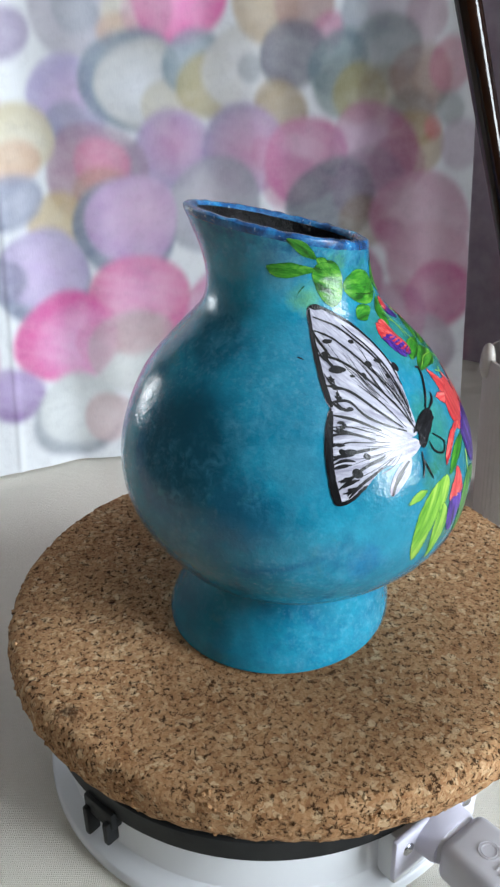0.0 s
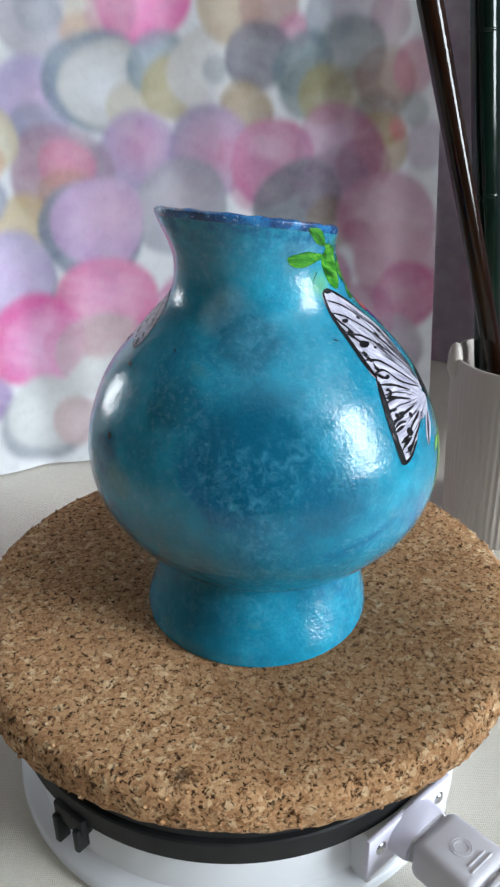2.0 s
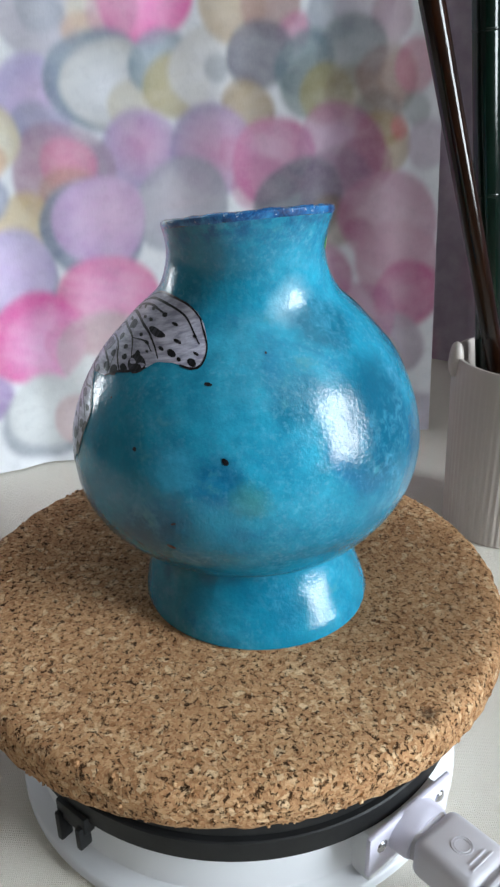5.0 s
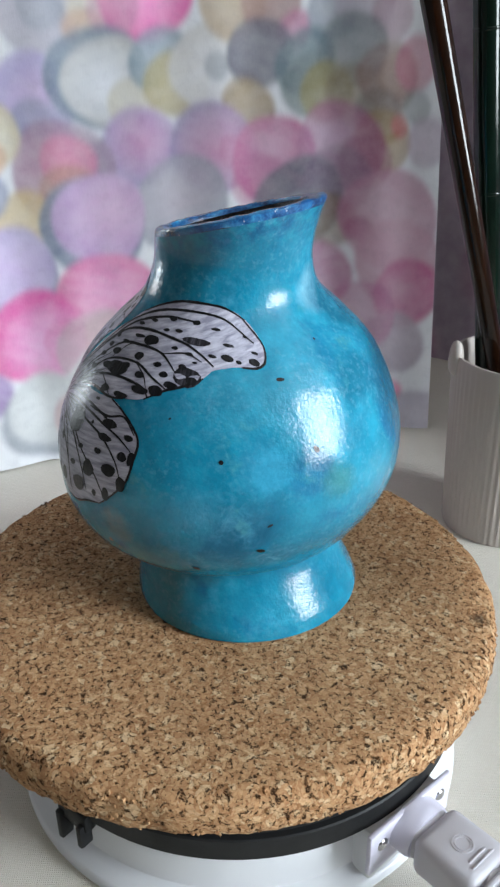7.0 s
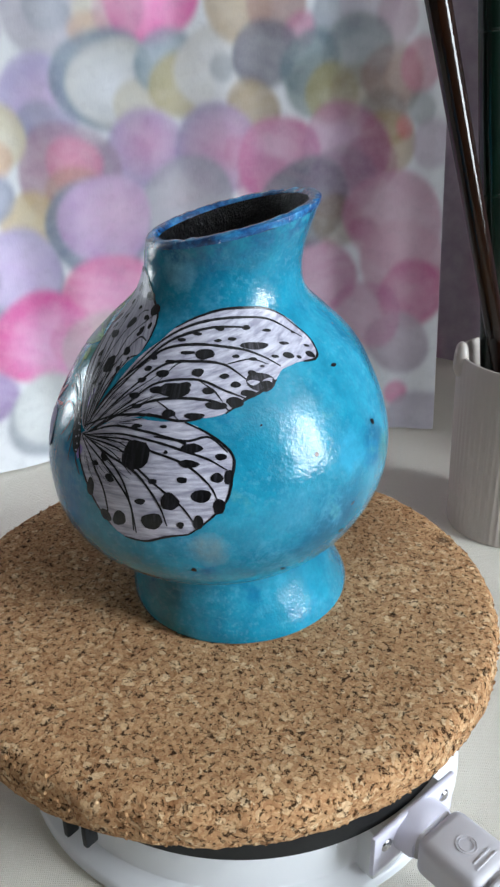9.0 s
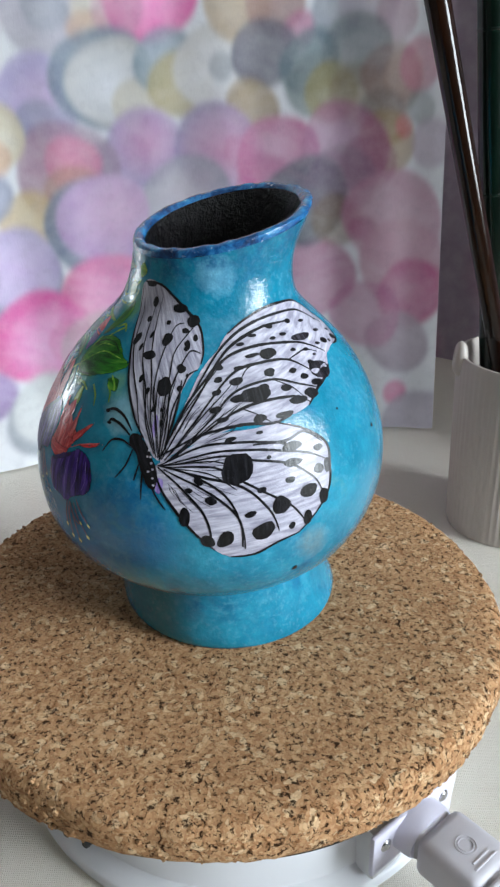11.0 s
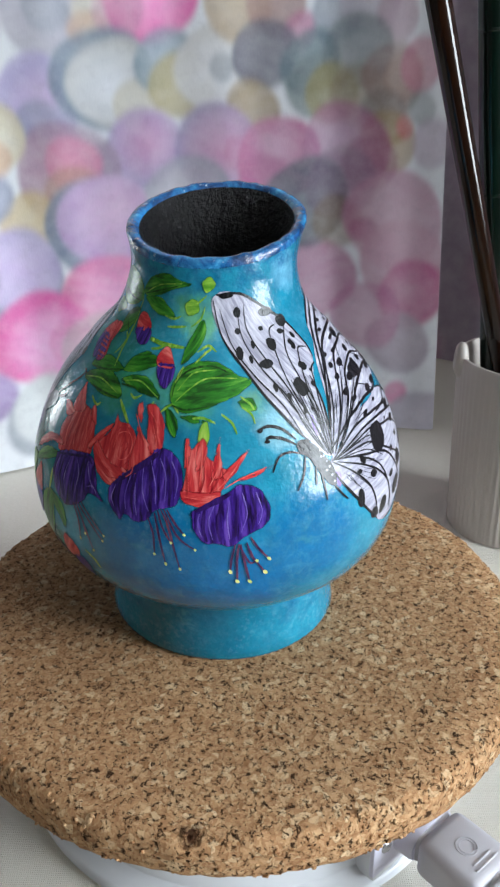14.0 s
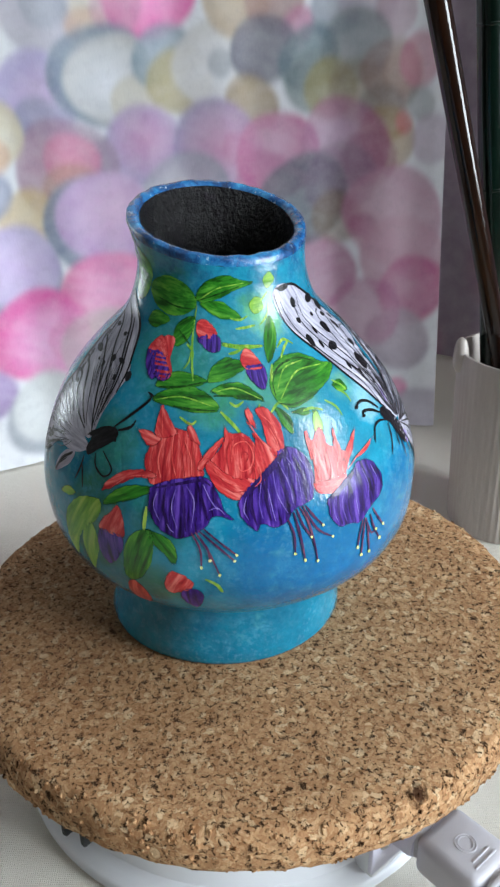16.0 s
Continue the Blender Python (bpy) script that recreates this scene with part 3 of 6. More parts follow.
def curtain():
    nx, nz, x0, x1, z0, z1 = 330, 300, -0.26, 0.186, TABLE_Z + 0.002, 0.56
    xs, zs = np.linspace(x0, x1, nx), np.linspace(z0, z1, nz)
    X, Z = np.meshgrid(xs, zs)
    col = np.ones((nz, nx, 3)) * np.array(srgb("e3e5ea")[:3])
    rng = np.random.default_rng(5)
    wx = 0.0022 * np.sin(Z * 60 + 1) + 0.0018 * np.sin(X * 83)
    for x, z, r, edge, core, wash in BALLS:
        d = np.hypot(X - x + wx, Z - z + 0.002 * np.sin(X * 50)) / r
        off = rng.uniform(-0.25, 0.25, 2)
        k = np.clip(1 - np.hypot((X - x) / r - off[0], (Z - z) / r - off[1]), 0, 1) ** 0.7
        pool = 0.95 + 0.05 * np.sin(X * (210 + 40 * off[0]) + 9 * np.sin(Z * 70 + 9 * off[1]))
        a = np.clip((1.0 - d) * r / 0.0042 + 0.5, 0, 1) * min(0.97, wash * 1.13) * pool
        col = col * (1 - a[..., None]) + a[..., None] * (edge * (1 - k[..., None]) + core * k[..., None])
    for axis, turns in ((1, 1), (0, 2)):  # colours that ran into the cloth, more along the drop
        for _ in range(turns):
            col = (np.roll(col, 1, axis) + 2 * col + np.roll(col, -1, axis)) / 4

    def place(i, j):
        x = xs[i] + (EDGE[0] + EDGE[1] * zs[j] - x1) * max(0.0, (xs[i] - 0.1) / (x1 - 0.1)) ** 2
        return x, hang(x) - fold(x, zs[j]), zs[j]
    bm = sheet(place, nx, nz)
    ob = part("curtain", bm, CLOTH, None)
    layer = ob.data.color_attributes.new("print", "FLOAT_COLOR", "POINT")
    layer.data.foreach_set("color", np.concatenate([col, np.ones((nz, nx, 1))], 2).ravel())
    tagged(ob, "white curtain printed with overlapping pink, lilac, grey and gold watercolour balls", "curtain")

    # the same cloth's next width, round the table's side, its shade painted as mauve
    n2, nz2 = 200, 130
    along, zs2 = np.linspace(0, 1.0, n2), np.linspace(z0, z1, nz2)
    U, Z = np.meshgrid(along, zs2)
    # ground and balls darker than the print's own colours, standing in for shade
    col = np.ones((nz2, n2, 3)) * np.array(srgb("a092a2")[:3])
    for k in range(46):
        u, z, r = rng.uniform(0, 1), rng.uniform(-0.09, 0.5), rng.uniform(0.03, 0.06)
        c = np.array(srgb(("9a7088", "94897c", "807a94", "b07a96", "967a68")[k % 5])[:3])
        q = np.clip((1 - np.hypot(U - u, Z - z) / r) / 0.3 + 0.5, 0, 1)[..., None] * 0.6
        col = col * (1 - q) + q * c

    def drawn(i, j):
        u = along[i]
        wave = 0.012 * math.sin(u * 60 + 0.5)
        if u < 0.32:
            return 0.165 + u * 0.9, 0.56 - wave, zs2[j]
        if u < 0.5:
            k = (u - 0.32) / 0.18 * math.pi / 2
            return 0.453 + 0.08 * math.sin(k) - wave * math.sin(k), 0.48 + 0.08 * math.cos(k) - wave * math.cos(k), zs2[j]
        # unseen stretch, added to keep window light off the rear right
        return 0.533 - 0.12 * (u - 0.5) - wave, 0.48 - (u - 0.5) * 0.68, zs2[j]
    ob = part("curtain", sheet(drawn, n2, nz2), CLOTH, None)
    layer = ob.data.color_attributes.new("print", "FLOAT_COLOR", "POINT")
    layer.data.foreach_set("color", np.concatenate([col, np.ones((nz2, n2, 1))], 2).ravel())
    tagged(ob, "curtain width with faint printed balls, its shade painted in as mauve", "curtain")


curtain()


# ---- the turntable ----
def turntable():
    t = tagged(new("turntable"), "white motorised display turntable with a black ring", "turntable")
    t.location = (0, 0, TABLE_Z)
    z = lambda h: h - TABLE_Z  # heights are given from the cork's top
    part("base", lathe([(0, 0.0), (0.117, 0.0), (0.1184, 0.0015), (0.1184, 0.005), (0.117, 0.007), (0.1125, 0.0085), (0.1095, 0.012), (0.1085, 0.05), (0.1075, 0.053), (0, 0.053)], 128), WHITE, t, "white plastic base with a wide flange")
    part("ring", lathe([(0.1075, z(-0.0578)), (0.1145, z(-0.0578)), (0.1152, z(-0.057)), (0.1152, z(-0.0462)), (0.1145, z(-0.0455)), (0.112, z(-0.0452)), (0.112, z(-0.0432)), (0.1135, z(-0.0428)), (0.1135, z(-0.0372)), (0.1125, z(-0.0365)), (0.108, z(-0.0362)), (0.108, z(-0.034)), (0.110, z(-0.0335)), (0.110, z(-0.0235)), (0.109, z(-0.0225)), (0, z(-0.0225))], 128), BLACK, t, "black grooved plastic ring")
    a = math.atan2(-0.1001, -0.0957) + radians(2.6)
    m = pose(0, 0, 0, 0, 0, math.degrees(a)) @ pose(0.1155, 0, z(-0.0650))
    part("catch", merged(box(0.006, 0.020, 0.010, m @ pose(-0.001, 0, 0.006), 0.001), box(0.007, 0.0035, 0.017, m @ pose(0.001, -0.007, -0.003), 0.001), box(0.007, 0.0035, 0.013, m @ pose(0.001, 0.007, -0.001), 0.001), box(0.004, 0.012, 0.008, m @ pose(-0.002, 0, 0), 0.001)), BLACK, t, "black plastic catch")
    # the mains inlet on its flat plate
    a = math.atan2(-0.1142, 0.0937)
    m = pose(0, 0, 0, 0, 0, math.degrees(a)) @ pose(0.119, 0, z(-0.0675))
    part("inlet_box", box(0.020, 0.046, 0.030, m @ pose(-0.0115, 0, -0.005), 0.002), WHITE, t)
    plate = part("inlet_plate", box(0.003, 0.056, 0.024, m @ pose(0.0005, 0, 0.003), 0.0012), LILAC_WHITE, t, "lilac-white inlet plate")
    for s in (-1, 1):
        screw = lathe([(0, 0.0012), (0.0018, 0.0011), (0.003, 0.0004), (0.0032, 0)], 20)
        bmesh.ops.transform(screw, matrix=m @ pose(0.002, 0.020 * s, 0.006) @ pose(0, 0, 0, 0, 90, 0), verts=screw.verts)
        part("screw", screw, STEEL, plate)
    hood = tube([(0, 0, 0), (0.008, 0, 0), (0.010, 0, 0)], [0.0155, 0.015, 0.014], 40)
    bmesh.ops.scale(hood, vec=(1, 1, 0.72), verts=hood.verts)
    bmesh.ops.transform(hood, matrix=m @ pose(0.001, 0, 0.0045), verts=hood.verts)
    part("inlet", hood, LILAC_WHITE, t)
    # plug and its cable
    plug = tagged(new("power_plug"), "pale grey moulded mains plug pushed into the turntable", "plug")
    w = pose(0, 0, TABLE_Z) @ m
    plug.matrix_world = w @ pose(0.0015, 0, 0.0045)
    part("neck", box(0.014, 0.024, 0.017, pose(0.006, 0, 0), 0.005, 4), GREY, plug)
    part("grip", box(0.032, 0.029, 0.021, pose(0.027, 0, 0), 0.005, 4), GREY, plug, "grey grip with an embossed mark")
    for k in range(6):
        part("rib", box(0.0028, 0.0255 - 0.0016 * k, 0.019 - 0.0012 * k, pose(0.0455 + 0.0052 * k, 0, 0), 0.0012, 2), GREY, plug)
    part("strain_relief", tube([(0.042, 0, 0), (0.066, 0, 0), (0.086, 0, -0.001)], [0.0085, 0.007, 0.005], 20), GREY, plug)
    part("cable", tube([(0.084, 0, -0.001), (0.11, 0, -0.004), (0.14, 0.003, -0.012), (0.18, 0.01, -0.020), (0.25, 0.03, -0.0225), (0.36, 0.06, -0.0225)], [0.0042] * 6, 14), GREY, plug)
    for r in (0.0030, 0.0042):
        ring = bmesh.new()
        n = 32
        vs = [[ring.verts.new((0.027 + (r + d) * math.cos(2 * math.pi * i / n), (r + d) * math.sin(2 * math.pi * i / n), h)) for i in range(n)] for d, h in ((0, 0.0104), (0.0001, 0.0108), (0.0006, 0.0108), (0.0007, 0.0104))]
        for q, s in zip(vs, vs[1:]):
            for i in range(n):
                ring.faces.new((q[i], s[i], s[(i + 1) % n], q[(i + 1) % n]))
        part("embossed_ring", ring, GREY, plug)
    for x, w2 in ((0.0345, 0.011), (0.0372, 0.014)):
        part("embossed_bar", box(0.001, w2, 0.0008, pose(x, 0, 0.0106), 0.0003), GREY, plug)


turntable()


# ---- cork disc ----
CORK_R, CORK_T = 0.1402, 0.0225


def cork_disc():
    n, prof = 240, []
    for k in range(10):
        prof.append((CORK_R * (k / 10) * 0.95 + 1e-7 * (k == 0), 0.0))
    for k in range(13):
        a = math.pi * (k / 12) - math.pi / 2
        prof.append((CORK_R - 0.005 * abs(math.sin(a)) ** 3.5, -CORK_T / 2 * (1 + math.copysign(abs(math.sin(a)) ** 0.8, a))))
    prof.append((0.0, -CORK_T))
    rough = lambda a, r, z: (0.0011 * noise.noise((math.cos(a) * 14, math.sin(a) * 14, z * 60)) + 0.0009 * noise.noise((math.cos(a) * 60, math.sin(a) * 60, z * 240))) * (r > CORK_R * 0.96)
    disc = tagged(new("cork_disc"), "round brown pressed cork disc turning on the turntable", "cork disc")
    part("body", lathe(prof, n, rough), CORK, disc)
    rng, bm = random.Random(8), bmesh.new()
    for _ in range(800):
        a, h, r = rng.uniform(0, 2 * math.pi), rng.uniform(-0.9, -0.02) * CORK_T, rng.uniform(0.0006, 0.0015)
        k = abs(2 * h / CORK_T + 1)
        p = (CORK_R - 0.005 * k ** 4 - r * 0.45)
        m = pose(p * math.cos(a), p * math.sin(a), h, rng.uniform(0, 360), rng.uniform(0, 360), 0) @ Matrix.Diagonal((r * rng.uniform(0.8, 1.6), r, r * rng.uniform(0.6, 1.0), 1))
        bmesh.ops.create_icosphere(bm, subdivisions=1, radius=1.0, matrix=m)
    tagged(part("crumb", bm, CORK, disc, "crumbling cork granules of the edge", smooth=False), kind="stuff")
    return disc


disc = cork_disc()


# ---- cup with sticks ----
def cup():
    c = tagged(new("cup"), "greyish white ribbed ceramic cup with a raised lug, holding sticks", "cup")
    c.location = (CUP[0], CUP[1], TABLE_Z)
    R, h = CUP[2], CUP[3]

    def top(a):
        return h + 0.0015 * math.cos(a - math.pi)

    n = 240
    prof = ((0.0, -0.02), (0.0, 0.0), (0.02, 0.0), (0.2, 0.0), (0.5, 0.0), (0.8, 0.0), (0.97, 0.0), (1.0, -0.0012), (1.0, -0.0030), (0.96, -0.0042), (0.5, -0.0042), (0.05, -0.0042), (0.05, -0.03))

    def wall(i, j):
        k, off = prof[j]
        a = 2 * math.pi * i / n
        z = k * top(a)
        r = R * (0.90 + 0.10 * k) + off + (0.0004 * math.cos(a * 60) if 2 <= j <= 5 else 0)
        if j == 0:
            r = 0.001
        if j == len(prof) - 1:
            r = 0.001
        return r * math.cos(a), r * math.sin(a), z
    part("body", sheet(wall, n, len(prof), True), CERAMIC, c, "ribbed greyish ceramic wall")
    lug = bmesh.new()
    bmesh.ops.create_uvsphere(lug, u_segments=24, v_segments=16, radius=1.0)
    for v in lug.verts:
        dent = 0.0035 * math.exp(-((v.co.y - 0.1) ** 2 + (v.co.z - 0.2) ** 2) / 0.12)
        v.co = (-R + 0.001 + v.co.x * (0.0058 - dent), v.co.y * 0.007, h - 0.0015 + v.co.z * 0.0135)
    part("lug", lug, CERAMIC, c, "raised ceramic lug")


def sticks():
    z = TABLE_Z
    ob = part("stick", tube(*STICK1, 24), BROWN, None)
    tagged(ob, "glossy dark brown wooden stick leaning in the cup", "stick")
    ob = tagged(new("cane"), "scratched dark green lacquered cane standing in the cup", "cane")
    ob.location = STICK2[0][0]
    foot = Vector(STICK2[0][0])
    part("shaft", tube([Vector(q) - foot for q in STICK2[0]], STICK2[1], 24), GREEN, ob)
    for k, s in ((3, 0.3), (4, 0.75), (5, 0.6)):
        q = Vector(STICK2[0][k]).lerp(Vector(STICK2[0][k + 1]), s) - foot
        up = (Vector(STICK2[0][k + 1]) - Vector(STICK2[0][k])).normalized() * 0.0012
        part("node", tube([q - up, q - up * 0.3, q + up * 0.3, q + up], [0.0094, 0.0099, 0.0099, 0.0094], 24), GREEN, ob, "raised cane node")


CUP = (0.210, 0.214, 0.048, 0.139)
STICK1 = (((0.2285, 0.222, TABLE_Z + 0.006), (0.198, 0.215, 0.02), (0.1870, 0.214, 0.0563), (0.1757, 0.214, 0.0979), (0.1646, 0.214, 0.1371), (0.144, 0.214, 0.2088), (0.1257, 0.214, 0.2728), (0.105, 0.214, 0.36)), (0.0065, 0.0066, 0.0068, 0.007, 0.0072, 0.0076, 0.008, 0.0085))
STICK2 = (((0.205, 0.236, TABLE_Z + 0.01), (0.198, 0.232, -0.01), (0.1904, 0.232, 0.0498), (0.181, 0.232, 0.133), (0.1718, 0.232, 0.2069), (0.1643, 0.232, 0.2728), (0.15, 0.232, 0.4)), (0.0095,) * 7)
cup()
sticks()


# ---- the vase ----
def lip(deg, inset=0.0):
    """The height of the slanting cut of the mouth."""
    z = 0.19
    for _ in range(6):
        p = skin(deg, z, -inset)
        z = 0.1900 - 0.2033 * (p.x + BASE[0]) - 0.0907 * (p.y + BASE[1])
    return z


def vase():
    v = tagged(new("vase"), "round blue painted clay vase with slanting mouth on cork disc", "vase")
    n = 128
    deg = [360 * i / n for i in range(n)]
    tops = [lip(d) for d in deg]
    levels = [0.0345 + (0.15 - 0.0345) * k / 44 for k in range(45)]
    soft = lambda d, z: 0.0006 * noise.noise((math.cos(radians(d)) * 2, math.sin(radians(d)) * 2, z * 22)) + 0.00025 * noise.noise((math.cos(radians(d)) * 7, math.sin(radians(d)) * 7, z * 90))

    def outer(i, j):
        d = deg[i]
        z = levels[j] if j < 45 else 0.15 + (tops[i] - 0.0035 - 0.15) * (j - 44) / 16
        return skin(d, z, 0)
    part("body", sheet(outer, n, 61, True), PAINT, v, "belly and neck sponged in blue and turquoise")
    steps = ((0.0, 0.0035), (0.0, 0.0018), (0.0006, 0.0006), (0.0018, 0.0), (0.0034, 0.0), (0.0046, 0.0007), (0.0052, 0.0020))

    def ring(i, j):
        inset, drop = steps[j]
        d = deg[i]
        p = skin(d, tops[i] - drop, -inset)
        p.z += 0.0005 * noise.noise((math.cos(radians(d)) * 9, math.sin(radians(d)) * 9, j * 0.4))
        return p
    part("rim", sheet(ring, n, 7, True), RIM, v, "worn dark blue rim")

    def inner(i, j):
        d = deg[i]
        k = j / 30
        z = (tops[i] - 0.002) * (1 - k) + 0.06 * k
        return skin(d, z, -0.0052 - 0.0008 * min(1, k * 8))
    part("interior", sheet(inner, n, 31, True), GLAZE, v, "rough glossy black inside")
    fz = (0.0, 0.0008, 0.003, 0.008, 0.016, 0.024, 0.0305, 0.0335, 0.0355)
    fr = (-0.0012, -0.0002, 0, 0, 0, 0, 0, -0.0006, -0.003)
    bm = sheet(lambda i, j: skin(deg[i], min(fz[j], 0.0325), fr[j]) + Vector((0, 0, max(0, fz[j] - 0.0325))), n, 9, True)
    part("foot", bm, FOOT, v, "flared turquoise foot")
    return v


pot = vase()


# ---- the painting on the vase: thin layers of acrylic that follow its skin ----
LEAF = brushed("leaf_green_paint", "0f3f0c", "2a7a1e", "64a838", feather=1.0, streak=0.55)
LEAF_LIGHT = brushed("yellow_green_paint", "4c8c24", "76ac38", "a8c858", feather=1.0, streak=0.55)
LEAF_DARK = brushed("dark_green_paint", "0c300a", "174a12", "2c6a1c", feather=1.0, streak=0.55)
PETAL_MID = brushed("bright_coral_paint", "cc3a3c", "de5a54", "ec857a")
RED = brushed("coral_red_paint", "9c1626", "c93a3c", "e88078", feather=0.8, streak=0.7)
PETAL_LIGHT = brushed("pale_coral_paint", "e06a5c", "ec8a7c", "f4b8ac")
PETAL_DARK = brushed("deep_red_paint", "96202c", "b42c34", "ca4242")
PURPLE = brushed("violet_paint", "14062e", "381b7c", "6c4ab4", feather=0.8, streak=0.7)
PURPLE_LIGHT = brushed("pale_violet_paint", "583ea0", "7560b8", "a294d4")
PURPLE_DARK = brushed("dark_violet_paint", "1a0a36", "291352", "3c2272")
STAMEN = brushed("stamen_paint", "2a1440", "4c2a52", "7a4a5a")
POLLEN = brushed("pale_yellow_paint", "b9cf6a", "dbe58c", "f2f3c0")
INK = brushed("black_ink_paint", "060608", "0e0e12", "26262c", 0.28)
WING = brushed("silver_white_paint", "8f8da0", "b0afc0", "cfcedb", 0.3)
LILAC = brushed("lilac_paint", "7a62b4", "9a86cc", "c0b2e0")
SMUDGE = brushed("dark_smudged_paint", "0b0b0f", "1d1c22", "4a4852")
LIFT = 0.00008
SOFT = (LEAF, LEAF_LIGHT, LEAF_DARK, RED, PURPLE)


def laid(flat, faces, layer, material, name, parent, label="", flow=None):
    """A mesh of (degrees, millimetres) points laid on the skin of the vase; flow: across, along and edge distance."""
    bm = bmesh.new()
    vs = [bm.verts.new(skin(d, h / 1000, 0.0001 + LIFT * layer)) for d, h in flat]
    for f in faces:
        if len(set(f)) == len(f):
            try:
                bm.faces.new([vs[k] for k in f])
            except ValueError:
                pass
    for f in bm.faces:
        f.normal_update()
        c = f.calc_center_median()
        if f.normal.dot(Vector((c.x, c.y, 0))) < 0:
            f.normal_flip()
    ob = part(name, bm, material, parent, label)
    if flow is None:
        flow = [(d * MM, h, 9.0) for d, h in flat]
    data = np.concatenate([np.array(flow, float), np.ones((len(flow), 1))], 1)
    ob.data.color_attributes.new("flow", "FLOAT_COLOR", "POINT").data.foreach_set("color", data.ravel())
    return ob


def rounded(points, closed, n=4):
    """A smooth line through points."""
    p = [np.array(q, float) for q in points]
    m, out = len(p), []
    for i in range(m if closed else m - 1):
        if closed:
            a, b, c, d = p[i - 1], p[i], p[(i + 1) % m], p[(i + 2) % m]
        else:
            a, b, c, d = p[max(i - 1, 0)], p[i], p[i + 1], p[min(i + 2, m - 1)]
        for k in range(n):
            t = k / n
            out.append(0.5 * (2 * b + (c - a) * t + (2 * a - 5 * b + 4 * c - d) * t * t + (3 * b - a - 3 * c + d) * t ** 3))
    if not closed:
        out.append(p[-1])
    return out


MM = 1.25  # millimetres to a degree round the belly


def fill(name, material, outline, layer, parent, label=""):
    from mathutils.geometry import delaunay_2d_cdt
    rng = random.Random(len(outline) + int(outline[0][0] * 10))
    edge = [q + np.array([rng.uniform(-0.12, 0.12), rng.uniform(-0.15, 0.15)]) for q in rounded(outline, True)]
    e = np.array([(d * MM, h) for d, h in edge])
    if material in SOFT:  # room for the paint to thin out
        spread = e - e.mean(0)
        e = e + spread / np.maximum(np.hypot(spread[:, 0], spread[:, 1]), 0.5)[:, None] * 0.55
    lo, hi = e.min(0), e.max(0)
    step = max(1.3, (hi - lo).max() / 42)
    pts = [Vector(q) for q in e]
    for x in np.arange(lo[0] + step / 2, hi[0], step):
        for y in np.arange(lo[1] + step / 2, hi[1], step):
            if np.hypot(e[:, 0] - x, e[:, 1] - y).min() > step * 0.45:
                pts.append(Vector((x, y)))
    v, _, f, *_ = delaunay_2d_cdt(pts, [], [list(range(len(e)))], 1, 1e-4)
    p = np.array([(q[0], q[1]) for q in v])
    mid = e.mean(0)
    upright = material == PURPLE or name == "flower"
    axis = np.array([0.0, 1.0]) if upright else np.linalg.svd(e - mid)[2][0]
    side = np.array([-axis[1], axis[0]])
    rim = np.array([np.hypot(e[:, 0] - q[0], e[:, 1] - q[1]).min() for q in p])
    shift = rng.uniform(0, 400)
    flow = np.stack([(p - mid) @ side + shift, (p - mid) @ axis + shift, rim], 1)
    return laid([(q[0] / MM, q[1]) for q in p], f, layer, material, name, parent, label, flow)


def strokes(name, material, lines, layer, parent):
    for width, line in lines:
        flat, faces = [], []
        p = np.array([(d * MM, h) for d, h in rounded(line, False, 9)])
        t = np.gradient(p, axis=0)
        t /= np.maximum(np.hypot(t[:, 0], t[:, 1]), 1e-6)[:, None]
        n, base = len(p), len(flat)
        for i in range(n):
            u = i / (n - 1)
            w = width * 0.5 * (0.35 + 0.75 * math.sin(math.pi * min(max(u, 0.04), 0.96)) ** 0.6) * (1 + 0.25 * noise.noise((p[i][0] * 0.5, p[i][1] * 0.5, width)))
            for s in (-1, 1):
                flat.append(((p[i][0] - s * w * t[i][1]) / MM, p[i][1] + s * w * t[i][0]))
        faces += [(base + 2 * i, base + 2 * i + 1, base + 2 * i + 3, base + 2 * i + 2) for i in range(n - 1)]
        laid(flat, faces, layer, material, name, parent)


def fan(material, hub, ends, reach, width, count, layer, parent, seed):
    """Fine hatching of a wing: lines that run between its hub and points on its edge."""
    rng, flat, faces = random.Random(seed), [], []
    edge = rounded(ends, False, 12)
    for k in range(count):
        q = edge[min(len(edge) - 1, int((k + rng.random()) / count * len(edge)))]
        lo = rng.uniform(reach[0], reach[0] + 0.12)
        hi = rng.uniform((reach[0] + reach[1]) / 2, reach[1])
        way = (np.array(q) - np.array(hub)) * np.array((MM, 1.0))
        side = np.array((-way[1], way[0])) / np.hypot(*way)
        base, bend = len(flat), rng.uniform(-1.2, 1.2)
        for i in range(8):
            u = i / 7
            c = np.array(hub) * np.array((MM, 1.0)) + way * (lo + (hi - lo) * u) + side * bend * math.sin(math.pi * u)
            w = width * rng.uniform(0.35, 0.6) * math.sin(math.pi * (0.1 + 0.8 * u))
            for g in (-1, 1):
                flat.append(((c[0] + g * w * side[0]) / MM, c[1] + g * w * side[1]))
        faces += [(base + 2 * i, base + 2 * i + 1, base + 2 * i + 3, base + 2 * i + 2) for i in range(7)]
    tagged(laid(flat, faces, layer, material, "hatching", parent), kind="stuff")


